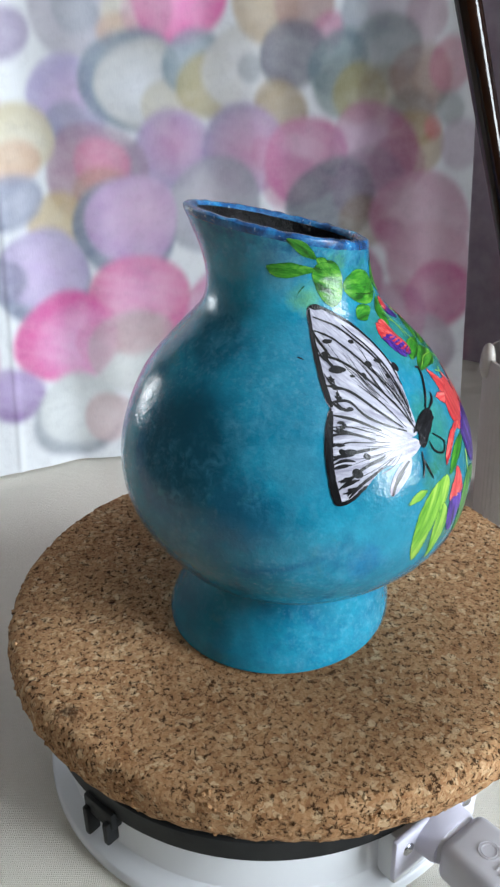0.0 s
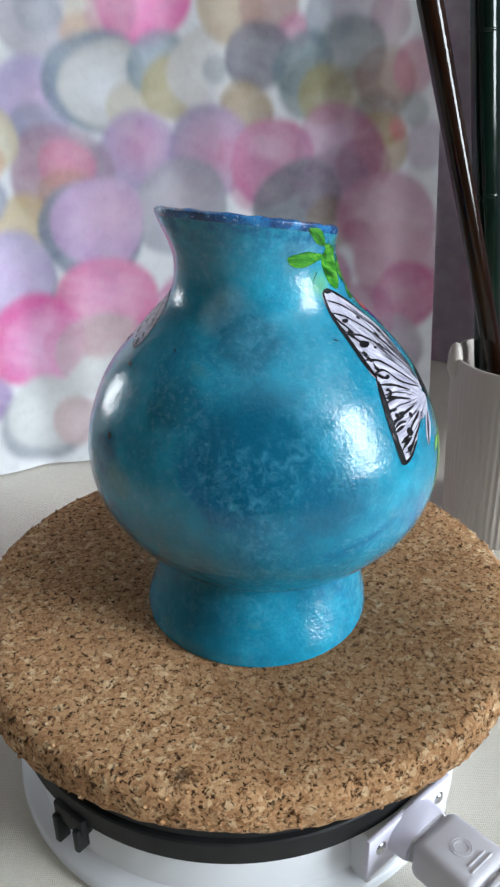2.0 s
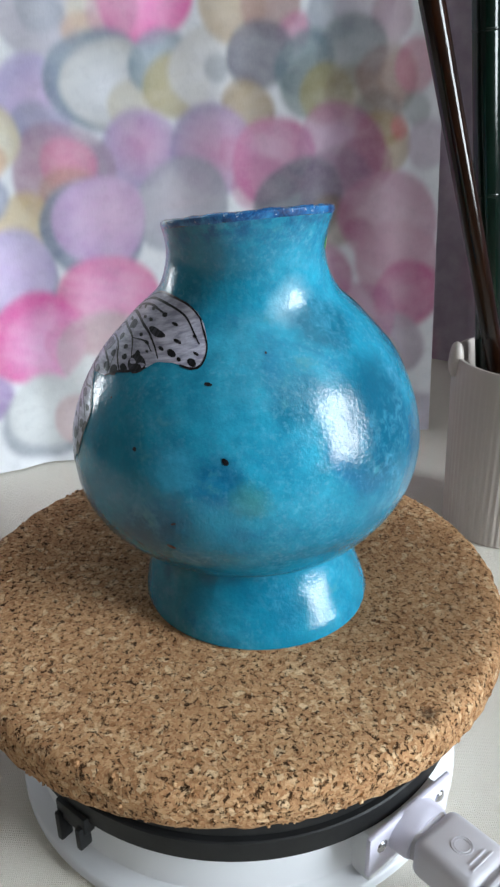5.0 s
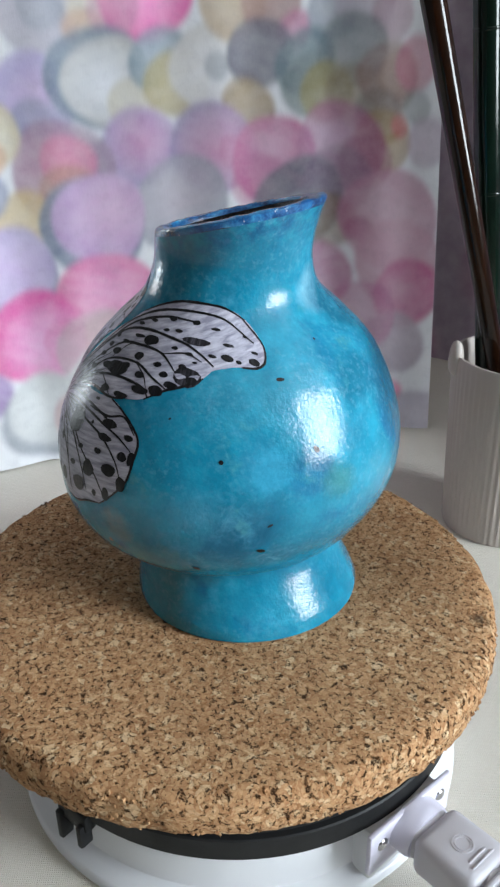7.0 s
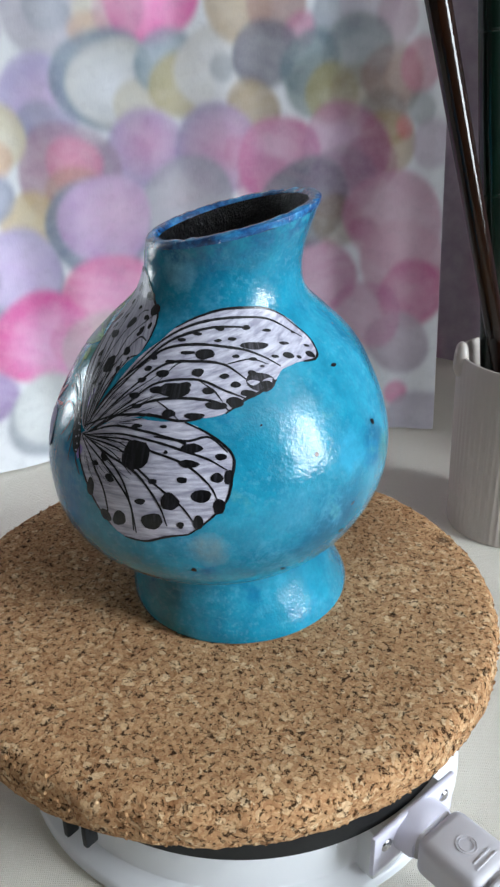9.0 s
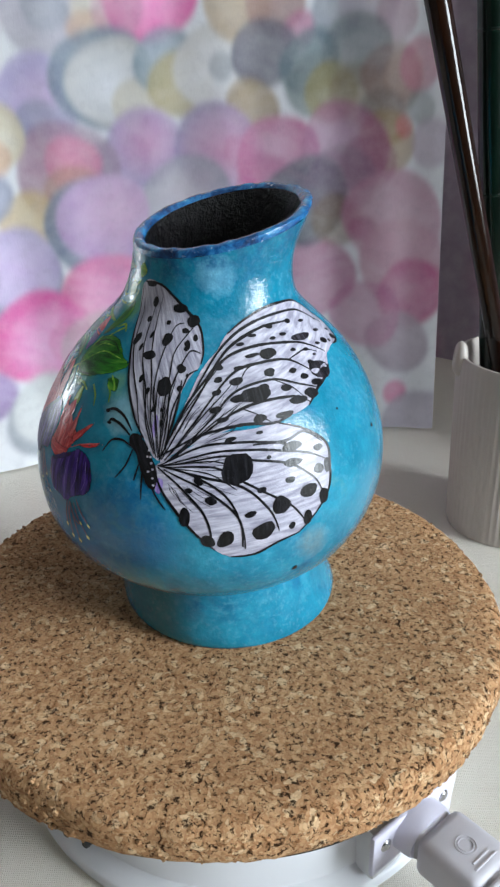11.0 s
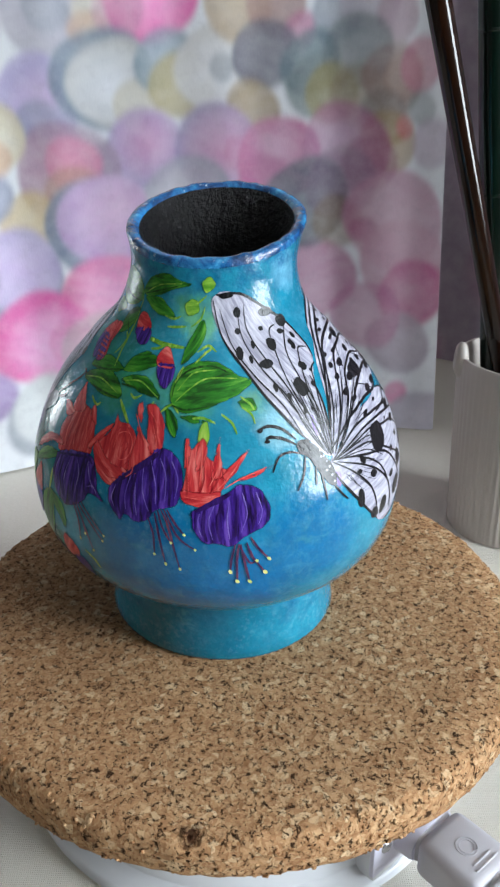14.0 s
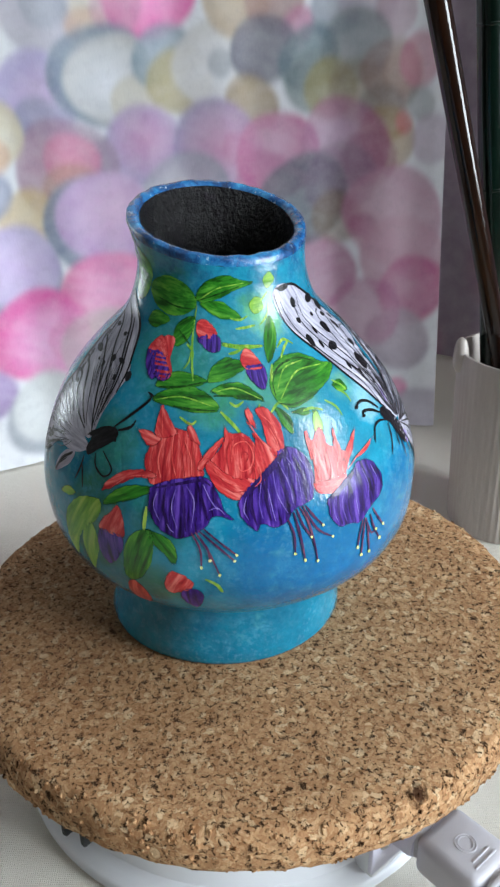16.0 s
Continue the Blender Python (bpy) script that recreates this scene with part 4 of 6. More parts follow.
def spots(name, material, marks, layer, parent):
    for d, h, rd, rh, lean in marks:
        flat, faces = [], []
        base, n = len(flat), 14
        flat.append((d, h))
        for k in range(n):
            a = 2 * math.pi * k / n
            q = 1 + 0.28 * noise.noise((d + math.cos(a), h + math.sin(a), 3))
            flat.append((d + rd * q * math.cos(a), h + rh * q * math.sin(a) + lean * q * math.cos(a)))
        faces += [(base, base + 1 + k, base + 1 + (k + 1) % n) for k in range(n)]
        laid(flat, faces, layer, material, name, parent)


fill("leaf", LEAF, ((341.0, 167.2), (347.1, 172.6), (359.0, 174.9), (368.5, 173.3), (378.9, 171.6), (366.7, 169.7), (355.3, 166.8), (345.6, 165.3)), 1, pot)
fill("leaf", LEAF, ((343.8, 165.1), (355.4, 165.5), (363.3, 162.9), (369.1, 159.3), (358.6, 159.7), (349.0, 162.1)), 1, pot)
fill("leaf", LEAF, ((306.2, 169.2), (317.7, 173.5), (332.7, 171.9), (340.1, 167.7), (340.6, 163.1), (328.5, 160.4), (314.2, 162.6)), 1, pot)
fill("leaf", LEAF, ((340.9, 160.4), (339.8, 154.5), (334.1, 150.7), (330.6, 153.1), (331.5, 157.6)), 1, pot)
fill("leaf", LEAF, ((25.7, 159.0), (27.4, 154.3), (22.3, 148.8), (17.4, 145.1), (17.5, 149.8), (21.2, 154.8)), 1, pot)
fill("leaf", LEAF, ((329.7, 138.6), (331.3, 141.4), (337.7, 143.3), (346.2, 142.6), (350.0, 140.6), (340.3, 138.5)), 1, pot)
fill("leaf", LEAF, ((351.1, 140.7), (352.1, 145.0), (357.4, 147.3), (364.3, 146.7), (366.4, 144.6), (360.1, 142.4)), 1, pot)
fill("leaf", LEAF, ((329.2, 134.4), (335.1, 137.9), (344.4, 138.9), (351.0, 137.2), (355.0, 132.8), (347.4, 132.2), (339.4, 133.2)), 1, pot)
fill("leaf", LEAF, ((351.7, 137.9), (357.2, 140.2), (364.2, 139.9), (368.8, 137.3), (372.0, 134.4), (365.9, 135.3), (358.6, 136.8)), 1, pot)
fill("leaf", LEAF, ((13.9, 132.9), (18.6, 129.0), (18.5, 123.6), (15.9, 126.8)), 1, pot)
fill("leaf", LEAF, ((19.0, 130.4), (25.9, 130.2), (29.1, 129.0), (22.8, 128.8)), 1, pot)
fill("leaf", LEAF, ((40.0, 134.6), (44.9, 135.2), (45.7, 131.8), (41.9, 132.7)), 1, pot)
big_leaf = fill("leaf", LEAF, ((15.4, 139.9), (19.4, 144.7), (27.0, 146.3), (34.9, 145.4), (41.2, 142.2), (46.8, 140.3), (40.4, 136.9), (32.2, 134.2), (24.6, 131.9), (19.3, 131.8), (15.7, 134.9)), 1, pot)
fill("leaf", LEAF_LIGHT, ((356.5, 152.2), (365.7, 151.2), (376.8, 150.4), (376.6, 149.7), (365.6, 150.1), (356.8, 150.9)), 1, pot)
strokes("wisp", LEAF_LIGHT, (
    (0.80, ((40.9, 136.1), (43.9, 133.8), (45.1, 131.8))),
    (0.80, ((23.8, 149.0), (29.0, 150.9), (33.0, 149.1))),
    (0.80, ((17.5, 164.3), (22.3, 165.0), (27.8, 167.8))),
    (0.80, ((1.6, 159.7), (7.6, 158.9), (12.3, 160.0))),
    (0.80, ((358.7, 134.9), (361.0, 133.8), (363.7, 135.1))),
    (0.80, ((341.4, 130.5), (345.5, 128.5), (347.3, 129.7))),
    (0.80, ((9.3, 133.8), (7.8, 131.1))),
    (0.80, ((33.7, 131.2), (37.1, 128.3), (38.4, 124.7))),
    (0.80, ((40.9, 132.9), (43.8, 130.7), (44.6, 127.5))),
    (0.80, ((12.4, 130.8), (16.2, 133.5), (19.1, 131.1))),
    (0.80, ((339.7, 144.3), (341.4, 146.5), (341.5, 149.4))),
    (0.80, ((359.6, 148.7), (363.2, 149.1), (366.8, 150.1))),
    (0.80, ((338.7, 151.4), (342.3, 149.5), (343.2, 146.7))),
    (0.80, ((4.5, 156.0), (10.2, 156.2), (16.0, 156.6))),
    (0.80, ((24.0, 129.8), (27.6, 130.0), (31.6, 128.5))),
    (0.80, ((18.9, 156.5), (24.4, 159.4), (26.9, 163.8))),
    (0.80, ((23.3, 145.8), (27.1, 148.4), (31.0, 150.2))),
), 1, pot)
fill("leaf", LEAF_LIGHT, ((14.3, 164.4), (20.8, 166.0), (23.3, 162.3), (16.9, 160.7)), 1, pot)
fill("leaf", LEAF_LIGHT, ((24.9, 172.2), (29.9, 174.8), (33.4, 171.6), (27.9, 169.2)), 1, pot)
fill("leaf", LEAF_LIGHT, ((27.2, 127.8), (29.2, 128.3), (29.1, 121.9), (26.3, 122.4)), 1, pot)
fill("leaf", LEAF, ((255.2, 179.3), (270.5, 180.0), (287.9, 177.0), (275.9, 175.2), (260.5, 174.9)), 1, pot)
fill("leaf", LEAF, ((267.7, 190.4), (280.1, 187.7), (286.9, 181.3), (276.4, 184.1)), 1, pot)
fill("leaf", LEAF, ((286.9, 181.3), (293.2, 180.9), (297.7, 174.5), (291.1, 176.2)), 1, pot)
fill("leaf", LEAF, ((283.6, 173.1), (275.5, 169.8), (271.0, 163.1), (268.1, 160.3), (273.4, 167.5)), 1, pot)
fill("leaf", LEAF, ((284.5, 176.5), (291.0, 180.0), (301.0, 178.5), (306.0, 173.0), (303.0, 165.5), (295.0, 163.0), (287.5, 168.0)), 1, pot)
fill("leaf", LEAF, ((314.1, 160.7), (326.5, 158.9), (317.9, 155.6), (310.8, 156.6)), 1, pot)
fill("leaf", LEAF_LIGHT, ((318.5, 98.1), (318.2, 90.1), (310.9, 81.8), (305.0, 66.3), (302.5, 71.4), (304.3, 85.6), (310.0, 94.8)), 1, pot)
fill("leaf", LEAF_LIGHT, ((315.5, 87.6), (317.4, 78.9), (313.4, 67.1), (310.6, 62.2), (311.1, 78.6)), 1, pot)
fill("leaf", LEAF_LIGHT, ((301.2, 93.8), (305.0, 97.2), (308.9, 96.6), (305.9, 94.2)), 1, pot)
fill("leaf", LEAF, ((320.4, 97.5), (323.2, 102.5), (327.5, 105.9), (332.5, 107.3), (336.1, 106.7), (332.7, 103.6), (327.9, 101.0), (323.5, 98.2)), 1, pot)
fill("leaf", LEAF, ((327.7, 84.0), (330.4, 89.0), (333.4, 91.4), (335.7, 90.4), (335.1, 81.3), (331.5, 70.8), (327.5, 66.0), (325.0, 68.0), (326.1, 76.4)), 1, pot)
fill("leaf", LEAF, ((334.0, 91.5), (337.4, 90.8), (340.6, 88.3), (342.2, 82.9), (341.0, 78.3), (338.6, 83.0), (336.1, 86.6)), 1, pot)
strokes("leaf_vein", LEAF_LIGHT, (
    (0.45, ((17.3, 134.5), (22.4, 138.7), (29.0, 141.6), (40.7, 141.4))),
    (0.40, ((17.3, 137.6), (23.0, 143.0), (32.8, 144.1))),
    (0.40, ((343.8, 166.5), (355.4, 170.5), (371.6, 171.9))),
    (0.40, ((353.2, 138.0), (361.3, 138.9), (370.4, 135.2))),
    (0.40, ((331.2, 134.6), (341.2, 136.3), (353.5, 133.8))),
), 3, pot)
strokes("leaf_vein", LEAF_DARK, (
    (0.60, ((342.1, 166.0), (355.4, 168.4), (368.4, 170.8))),
    (0.60, ((315.5, 165.5), (329.6, 163.3), (338.7, 163.0))),
    (0.60, ((15.8, 135.6), (16.4, 139.9), (21.3, 143.9), (31.0, 145.1), (38.9, 142.6))),
    (0.60, ((16.2, 133.5), (21.2, 132.4), (29.0, 133.5))),
    (0.60, ((338.4, 133.5), (346.4, 132.9), (353.6, 132.7))),
    (0.60, ((352.9, 136.9), (360.4, 136.8), (367.7, 135.3))),
    (0.60, ((331.2, 138.5), (340.0, 139.2), (348.0, 140.7))),
    (0.60, ((340.2, 151.5), (332.7, 155.6))),
), 3, pot)
strokes("stem", LEAF_LIGHT, (
    (1.20, ((341.9, 164.1), (340.9, 155.3), (342.5, 148.1), (344.6, 141.0))),
    (1.20, ((356.7, 151.4), (365.6, 150.5), (376.8, 150.1))),
    (1.20, ((355.4, 132.4), (359.1, 128.8), (361.6, 125.8))),
    (1.20, ((18.4, 144.7), (16.9, 142.0), (15.9, 139.9))),
), 1, pot)
strokes("stem", LEAF_LIGHT, (
    (1.20, ((334.3, 100.5), (333.8, 95.2), (333.4, 91.4))),
    (1.20, ((349.2, 72.1), (352.2, 69.3), (353.6, 65.0))),
), 1, pot)
bud = fill("bud", RED, ((342.7, 157.6), (345.5, 159.4), (351.2, 157.5), (354.0, 154.3), (344.8, 153.6)), 2, pot)
fill("bud_tip", PURPLE, ((344.1, 154.1), (354.0, 154.3), (356.0, 151.5), (353.9, 149.2), (345.7, 151.8)), 2, bud)
bud = fill("bud", RED, ((4.9, 147.4), (8.0, 149.7), (11.3, 148.0), (13.9, 144.3), (6.4, 144.6)), 2, pot)
fill("bud_tip", PURPLE, ((6.4, 144.8), (13.9, 144.7), (14.4, 141.4), (12.1, 138.0), (8.2, 140.9)), 2, bud)
bud = fill("bud", RED, ((319.4, 148.7), (321.7, 152.1), (324.5, 152.8), (328.9, 149.8), (329.8, 147.0)), 2, pot)
fill("bud_tip", PURPLE, ((323.2, 143.0), (319.4, 148.7), (329.8, 147.3), (329.3, 142.3), (326.9, 140.5)), 2, bud)
bud = fill("bud", RED, ((324.8, 98.2), (326.5, 96.2), (327.3, 89.5), (326.8, 86.1), (322.6, 86.6), (318.9, 87.0), (320.2, 91.3), (323.0, 94.7)), 2, pot)
fill("bud_tip", PURPLE, ((318.8, 86.1), (322.6, 86.6), (326.5, 86.0), (325.6, 79.8), (321.3, 72.1), (318.6, 72.7), (317.8, 79.6)), 2, bud)
bud = fill("bud", RED, ((337.8, 69.0), (339.6, 74.4), (341.8, 74.0), (345.5, 70.3), (344.3, 66.3), (339.3, 62.8), (337.4, 64.5)), 2, pot)
fill("bud_tip", PURPLE, ((341.7, 63.5), (344.9, 66.4), (347.5, 64.6), (347.5, 59.6), (345.1, 52.8), (342.0, 56.9)), 2, bud)
fill("bud", RED, ((324.4, 62.0), (327.3, 65.3), (329.6, 61.2), (329.0, 52.1), (323.8, 44.6), (322.4, 50.7)), 2, pot)
bud = fill("bud", RED, ((325.2, 152.8), (331.8, 152.4), (332.1, 147.5), (335.3, 142.7), (330.9, 140.5), (326.4, 143.9), (324.7, 149.1)), 2, pot)
fill("bud_tip", PURPLE, ((324.7, 149.1), (329.8, 146.4), (334.7, 142.3), (330.7, 140.2), (325.9, 142.9), (323.4, 146.7)), 2, bud)
flower = fill("flower", RED, ((332.4, 117.3), (334.8, 124.1), (340.0, 126.6), (345.2, 125.8), (348.3, 122.2), (349.7, 115.2), (349.1, 112.1), (336.4, 108.5), (333.0, 113.1)), 2, pot, "coral red and purple painted fuchsia flower")
fill("petal", RED, ((334.8, 124.1), (334.2, 130.0), (334.1, 133.8), (337.9, 129.7), (341.3, 125.7)), 3, flower)
fill("petal", RED, ((332.7, 120.6), (328.3, 124.9), (324.5, 125.4), (332.0, 125.1), (336.2, 123.4)), 3, flower)
fill("petal", RED, ((345.3, 124.9), (344.4, 129.5), (347.2, 126.0), (348.8, 122.3)), 3, flower)
fill("petal", RED, ((336.2, 110.5), (329.6, 109.3), (322.9, 104.0), (319.6, 102.0), (321.1, 106.3), (326.9, 111.1), (333.8, 112.8)), 3, flower)
fill("petal", RED, ((348.4, 116.1), (351.5, 120.6), (356.6, 125.3), (355.3, 121.9), (351.7, 117.5), (349.6, 113.7)), 3, flower)
fill("skirt", PURPLE, ((335.1, 104.6), (335.9, 108.0), (342.5, 110.7), (349.1, 112.1), (352.4, 110.1), (354.4, 104.9), (355.7, 101.0), (358.0, 97.3), (353.1, 99.0), (350.4, 95.2), (344.8, 90.4), (341.1, 90.7), (337.2, 94.5), (335.2, 99.9)), 3, flower)
strokes("stamen", STAMEN, (
    (0.75, ((346.7, 92.7), (348.7, 86.1), (348.6, 77.9))),
    (0.75, ((347.7, 93.0), (350.9, 85.3), (353.3, 74.5))),
    (0.75, ((348.6, 93.7), (353.6, 87.0), (357.6, 81.0))),
    (0.75, ((349.9, 94.5), (353.7, 89.5), (358.2, 83.6))),
    (0.75, ((348.1, 92.4), (350.6, 86.6), (351.1, 81.3))),
), 4, flower)
spots("anther", POLLEN, (
    (348.6, 77.9, 0.4, 0.8, 0.1),
    (353.3, 74.5, 0.4, 0.8, 0.1),
    (357.6, 81.0, 0.4, 0.6, 0.1),
    (358.2, 83.6, 0.4, 0.7, -0.0),
    (351.1, 81.3, 0.5, 0.7, 0.1),
), 5, flower)
strokes("brush_mark", PETAL_MID, (
    (0.50, ((337.8, 111.0), (336.4, 117.2), (337.3, 123.6))),
    (0.35, ((342.4, 111.4), (340.6, 118.0), (340.3, 125.1))),
    (0.35, ((346.7, 112.7), (346.3, 117.9), (344.0, 123.7))),
    (0.35, ((349.0, 114.6), (350.2, 117.3), (355.2, 123.3))),
    (0.35, ((322.8, 104.6), (328.3, 109.7), (335.0, 111.4))),
    (0.35, ((336.8, 124.6), (335.7, 129.2), (334.8, 132.9))),
), 5, flower)
strokes("brush_mark", PETAL_DARK, (
    (0.35, ((339.8, 110.8), (338.3, 117.6), (338.6, 122.9))),
    (0.35, ((344.8, 111.8), (343.7, 118.6), (342.2, 124.4))),
    (0.35, ((335.5, 112.1), (334.3, 116.8), (334.5, 121.0))),
    (0.35, ((348.1, 112.8), (347.6, 117.1), (346.8, 122.0))),
), 5, flower)
strokes("skirt_mark", PURPLE_LIGHT, (
    (0.35, ((337.1, 106.3), (336.4, 101.5), (338.2, 96.1))),
    (0.35, ((342.6, 108.7), (341.5, 101.6), (343.0, 93.7))),
    (0.35, ((345.4, 109.1), (347.6, 104.0), (346.8, 94.5))),
    (0.35, ((350.1, 109.8), (352.1, 104.6), (353.9, 101.5))),
    (0.35, ((342.1, 92.2), (341.1, 93.2), (340.2, 95.4))),
    (0.35, ((351.7, 101.2), (353.9, 102.0), (355.7, 99.9))),
), 5, flower)
strokes("skirt_mark", PURPLE_DARK, (
    (0.90, ((339.6, 108.0), (339.2, 101.0), (341.1, 93.2))),
    (0.90, ((344.0, 109.8), (344.8, 102.3), (345.3, 93.0))),
    (0.90, ((348.3, 110.5), (349.9, 104.3), (351.3, 97.6))),
    (0.90, ((352.5, 109.1), (353.5, 104.7), (354.8, 101.5))),
    (0.95, ((336.6, 107.6), (342.5, 109.5), (349.2, 111.1), (352.0, 109.5))),
), 5, flower)
flower = fill("flower", RED, ((356.2, 122.9), (356.4, 128.5), (358.1, 125.8), (363.0, 125.0), (366.2, 120.0), (366.2, 113.8), (363.6, 107.4), (360.0, 104.6), (355.7, 108.3), (351.8, 114.4), (350.7, 118.5), (353.5, 119.2)), 2, pot, "coral red and purple painted fuchsia flower")
fill("petal", RED, ((7.3, 132.2), (10.5, 132.7), (13.8, 129.2), (14.9, 122.4), (14.5, 119.6), (11.1, 117.8), (9.6, 122.9), (9.0, 127.7)), 3, flower)
fill("petal", RED, ((3.0, 130.5), (5.0, 127.8), (8.6, 121.9), (12.1, 118.8), (10.0, 113.7), (5.4, 109.1), (4.7, 115.9), (5.8, 123.0)), 3, flower)
fill("petal", RED, ((350.2, 118.3), (353.6, 116.1), (358.3, 111.7), (364.5, 110.7), (360.0, 104.6), (355.7, 106.6), (351.9, 112.2)), 3, flower)
fill("petal", RED, ((4.1, 130.5), (4.7, 134.1), (5.7, 131.4), (7.0, 126.8)), 3, flower)
fill("skirt", PURPLE, ((0.0, 104.0), (2.7, 108.5), (7.2, 112.8), (11.0, 116.2), (13.1, 119.6), (17.7, 118.8), (20.6, 115.6), (21.9, 111.2), (21.7, 106.8), (20.1, 101.5), (17.0, 99.9), (14.4, 98.9), (12.4, 95.1), (9.0, 93.4), (5.8, 95.5), (4.4, 92.7), (1.6, 96.2), (-0.0, 99.6)), 3, flower)
strokes("stamen", STAMEN, (
    (0.75, ((12.5, 95.6), (13.9, 89.4), (14.0, 80.9))),
    (0.75, ((14.3, 97.8), (15.5, 89.3), (16.9, 76.9))),
    (0.75, ((15.2, 98.9), (16.5, 92.8), (18.8, 86.7))),
    (0.75, ((16.1, 99.3), (18.3, 92.4), (20.8, 75.1))),
    (0.75, ((17.0, 99.5), (20.7, 89.4), (25.3, 84.3))),
    (0.75, ((17.8, 99.6), (20.1, 94.5), (22.5, 90.3))),
), 4, flower)
spots("anther", POLLEN, (
    (14.0, 80.9, 0.4, 0.6, -0.1),
    (16.9, 76.9, 0.4, 0.8, -0.1),
    (18.8, 86.7, 0.4, 0.6, -0.1),
    (20.8, 75.1, 0.4, 0.8, -0.1),
    (25.3, 84.3, 0.4, 0.6, -0.1),
    (22.5, 90.3, 0.4, 0.6, -0.1),
), 5, flower)
strokes("brush_mark", PETAL_MID, (
    (0.35, ((358.3, 116.9), (359.2, 122.0), (363.0, 123.0), (364.8, 119.0), (363.7, 114.9), (361.0, 113.9), (359.7, 116.9))),
    (0.35, ((351.7, 117.5), (355.6, 111.5), (361.0, 108.5))),
    (0.35, ((8.3, 131.4), (12.0, 127.5), (13.5, 121.6))),
    (0.35, ((4.5, 128.7), (7.7, 123.0), (10.3, 118.9))),
    (0.35, ((6.0, 114.9), (6.3, 110.7), (4.5, 108.5))),
    (0.35, ((10.9, 126.7), (12.5, 122.7), (13.1, 119.2))),
), 5, flower)
strokes("brush_mark", PETAL_DARK, (
    (0.35, ((357.4, 113.8), (357.2, 120.9), (361.0, 125.0), (365.8, 121.0))),
    (0.35, ((359.2, 111.7), (362.8, 111.8), (365.4, 115.9))),
    (0.35, ((1.1, 118.0), (2.0, 120.0), (3.4, 118.6), (2.4, 116.5))),
    (0.35, ((10.3, 130.4), (11.8, 125.7), (12.3, 120.7))),
    (0.35, ((5.5, 125.8), (7.6, 120.0), (9.2, 115.8))),
    (0.35, ((354.7, 110.4), (358.3, 107.3), (361.8, 107.4))),
), 5, flower)
strokes("skirt_mark", PURPLE_LIGHT, (
    (0.35, ((1.8, 105.3), (0.9, 100.8), (2.0, 97.3))),
    (0.35, ((6.2, 109.5), (5.2, 103.0), (5.8, 97.3))),
    (0.35, ((9.9, 112.7), (10.4, 105.0), (12.6, 98.1))),
    (0.35, ((14.7, 116.5), (16.9, 111.0), (17.1, 102.0))),
    (0.35, ((18.3, 116.1), (20.5, 110.4), (19.9, 103.7))),
    (0.35, ((11.9, 115.6), (14.0, 108.0), (14.5, 101.2))),
    (0.35, ((7.9, 107.4), (8.5, 100.6), (9.1, 95.9))),
), 5, flower)
strokes("skirt_mark", PURPLE_DARK, (
    (0.90, ((3.6, 107.4), (3.0, 101.9), (4.1, 94.9))),
    (0.90, ((8.1, 111.7), (7.3, 104.0), (7.9, 96.1))),
    (0.90, ((12.3, 115.6), (12.3, 108.1), (13.6, 100.2))),
    (0.90, ((16.6, 117.3), (18.6, 109.5), (18.4, 101.2))),
    (2.00, ((0.9, 105.4), (6.3, 110.7), (11.4, 115.5), (13.9, 118.0))),
), 5, flower)
flower = fill("flower", RED, ((22.2, 122.6), (22.9, 118.5), (23.0, 112.1), (21.7, 104.6), (24.2, 102.3), (30.0, 103.7), (33.6, 108.4), (35.4, 112.4), (30.9, 115.8), (27.9, 118.6), (26.8, 122.9), (24.4, 119.7)), 2, pot, "coral red and purple painted fuchsia flower")
fill("petal", RED, ((22.3, 123.2), (23.6, 122.4), (23.6, 116.2), (22.5, 112.2)), 3, flower)
fill("petal", RED, ((26.8, 122.9), (28.7, 122.0), (27.8, 115.4), (25.5, 113.8)), 3, flower)
fill("petal", RED, ((32.9, 123.7), (32.8, 117.5), (33.3, 111.8), (30.2, 111.5)), 3, flower)
fill("petal", RED, ((41.3, 119.3), (37.9, 113.8), (35.0, 110.3), (33.3, 111.8)), 3, flower)
fill("petal", RED, ((48.5, 113.9), (43.1, 110.8), (37.0, 109.5), (34.8, 109.1)), 3, flower)
fill("petal", RED, ((22.0, 106.7), (26.5, 105.7), (32.4, 106.4), (30.3, 101.9), (25.1, 101.6), (22.1, 103.3)), 3, flower)
fill("skirt", PURPLE, ((25.0, 96.4), (24.8, 99.3), (29.9, 102.6), (34.2, 105.3), (37.8, 108.1), (42.1, 107.1), (44.9, 103.0), (45.6, 96.5), (43.3, 92.5), (38.6, 89.7), (35.3, 85.9), (31.4, 87.3), (28.1, 87.4), (25.2, 92.7)), 3, flower)
strokes("stamen", STAMEN, (
    (0.75, ((35.9, 86.3), (34.8, 79.2), (34.5, 74.2))),
    (0.75, ((36.8, 85.9), (36.3, 78.5), (36.4, 69.3))),
    (0.75, ((37.4, 86.3), (38.5, 77.4), (39.8, 68.8))),
    (0.75, ((39.0, 86.9), (40.5, 80.6), (44.0, 72.7))),
    (0.75, ((40.1, 89.0), (42.2, 83.9), (45.0, 78.8))),
    (0.75, ((36.8, 86.6), (39.6, 78.2), (41.7, 78.5))),
), 4, flower)
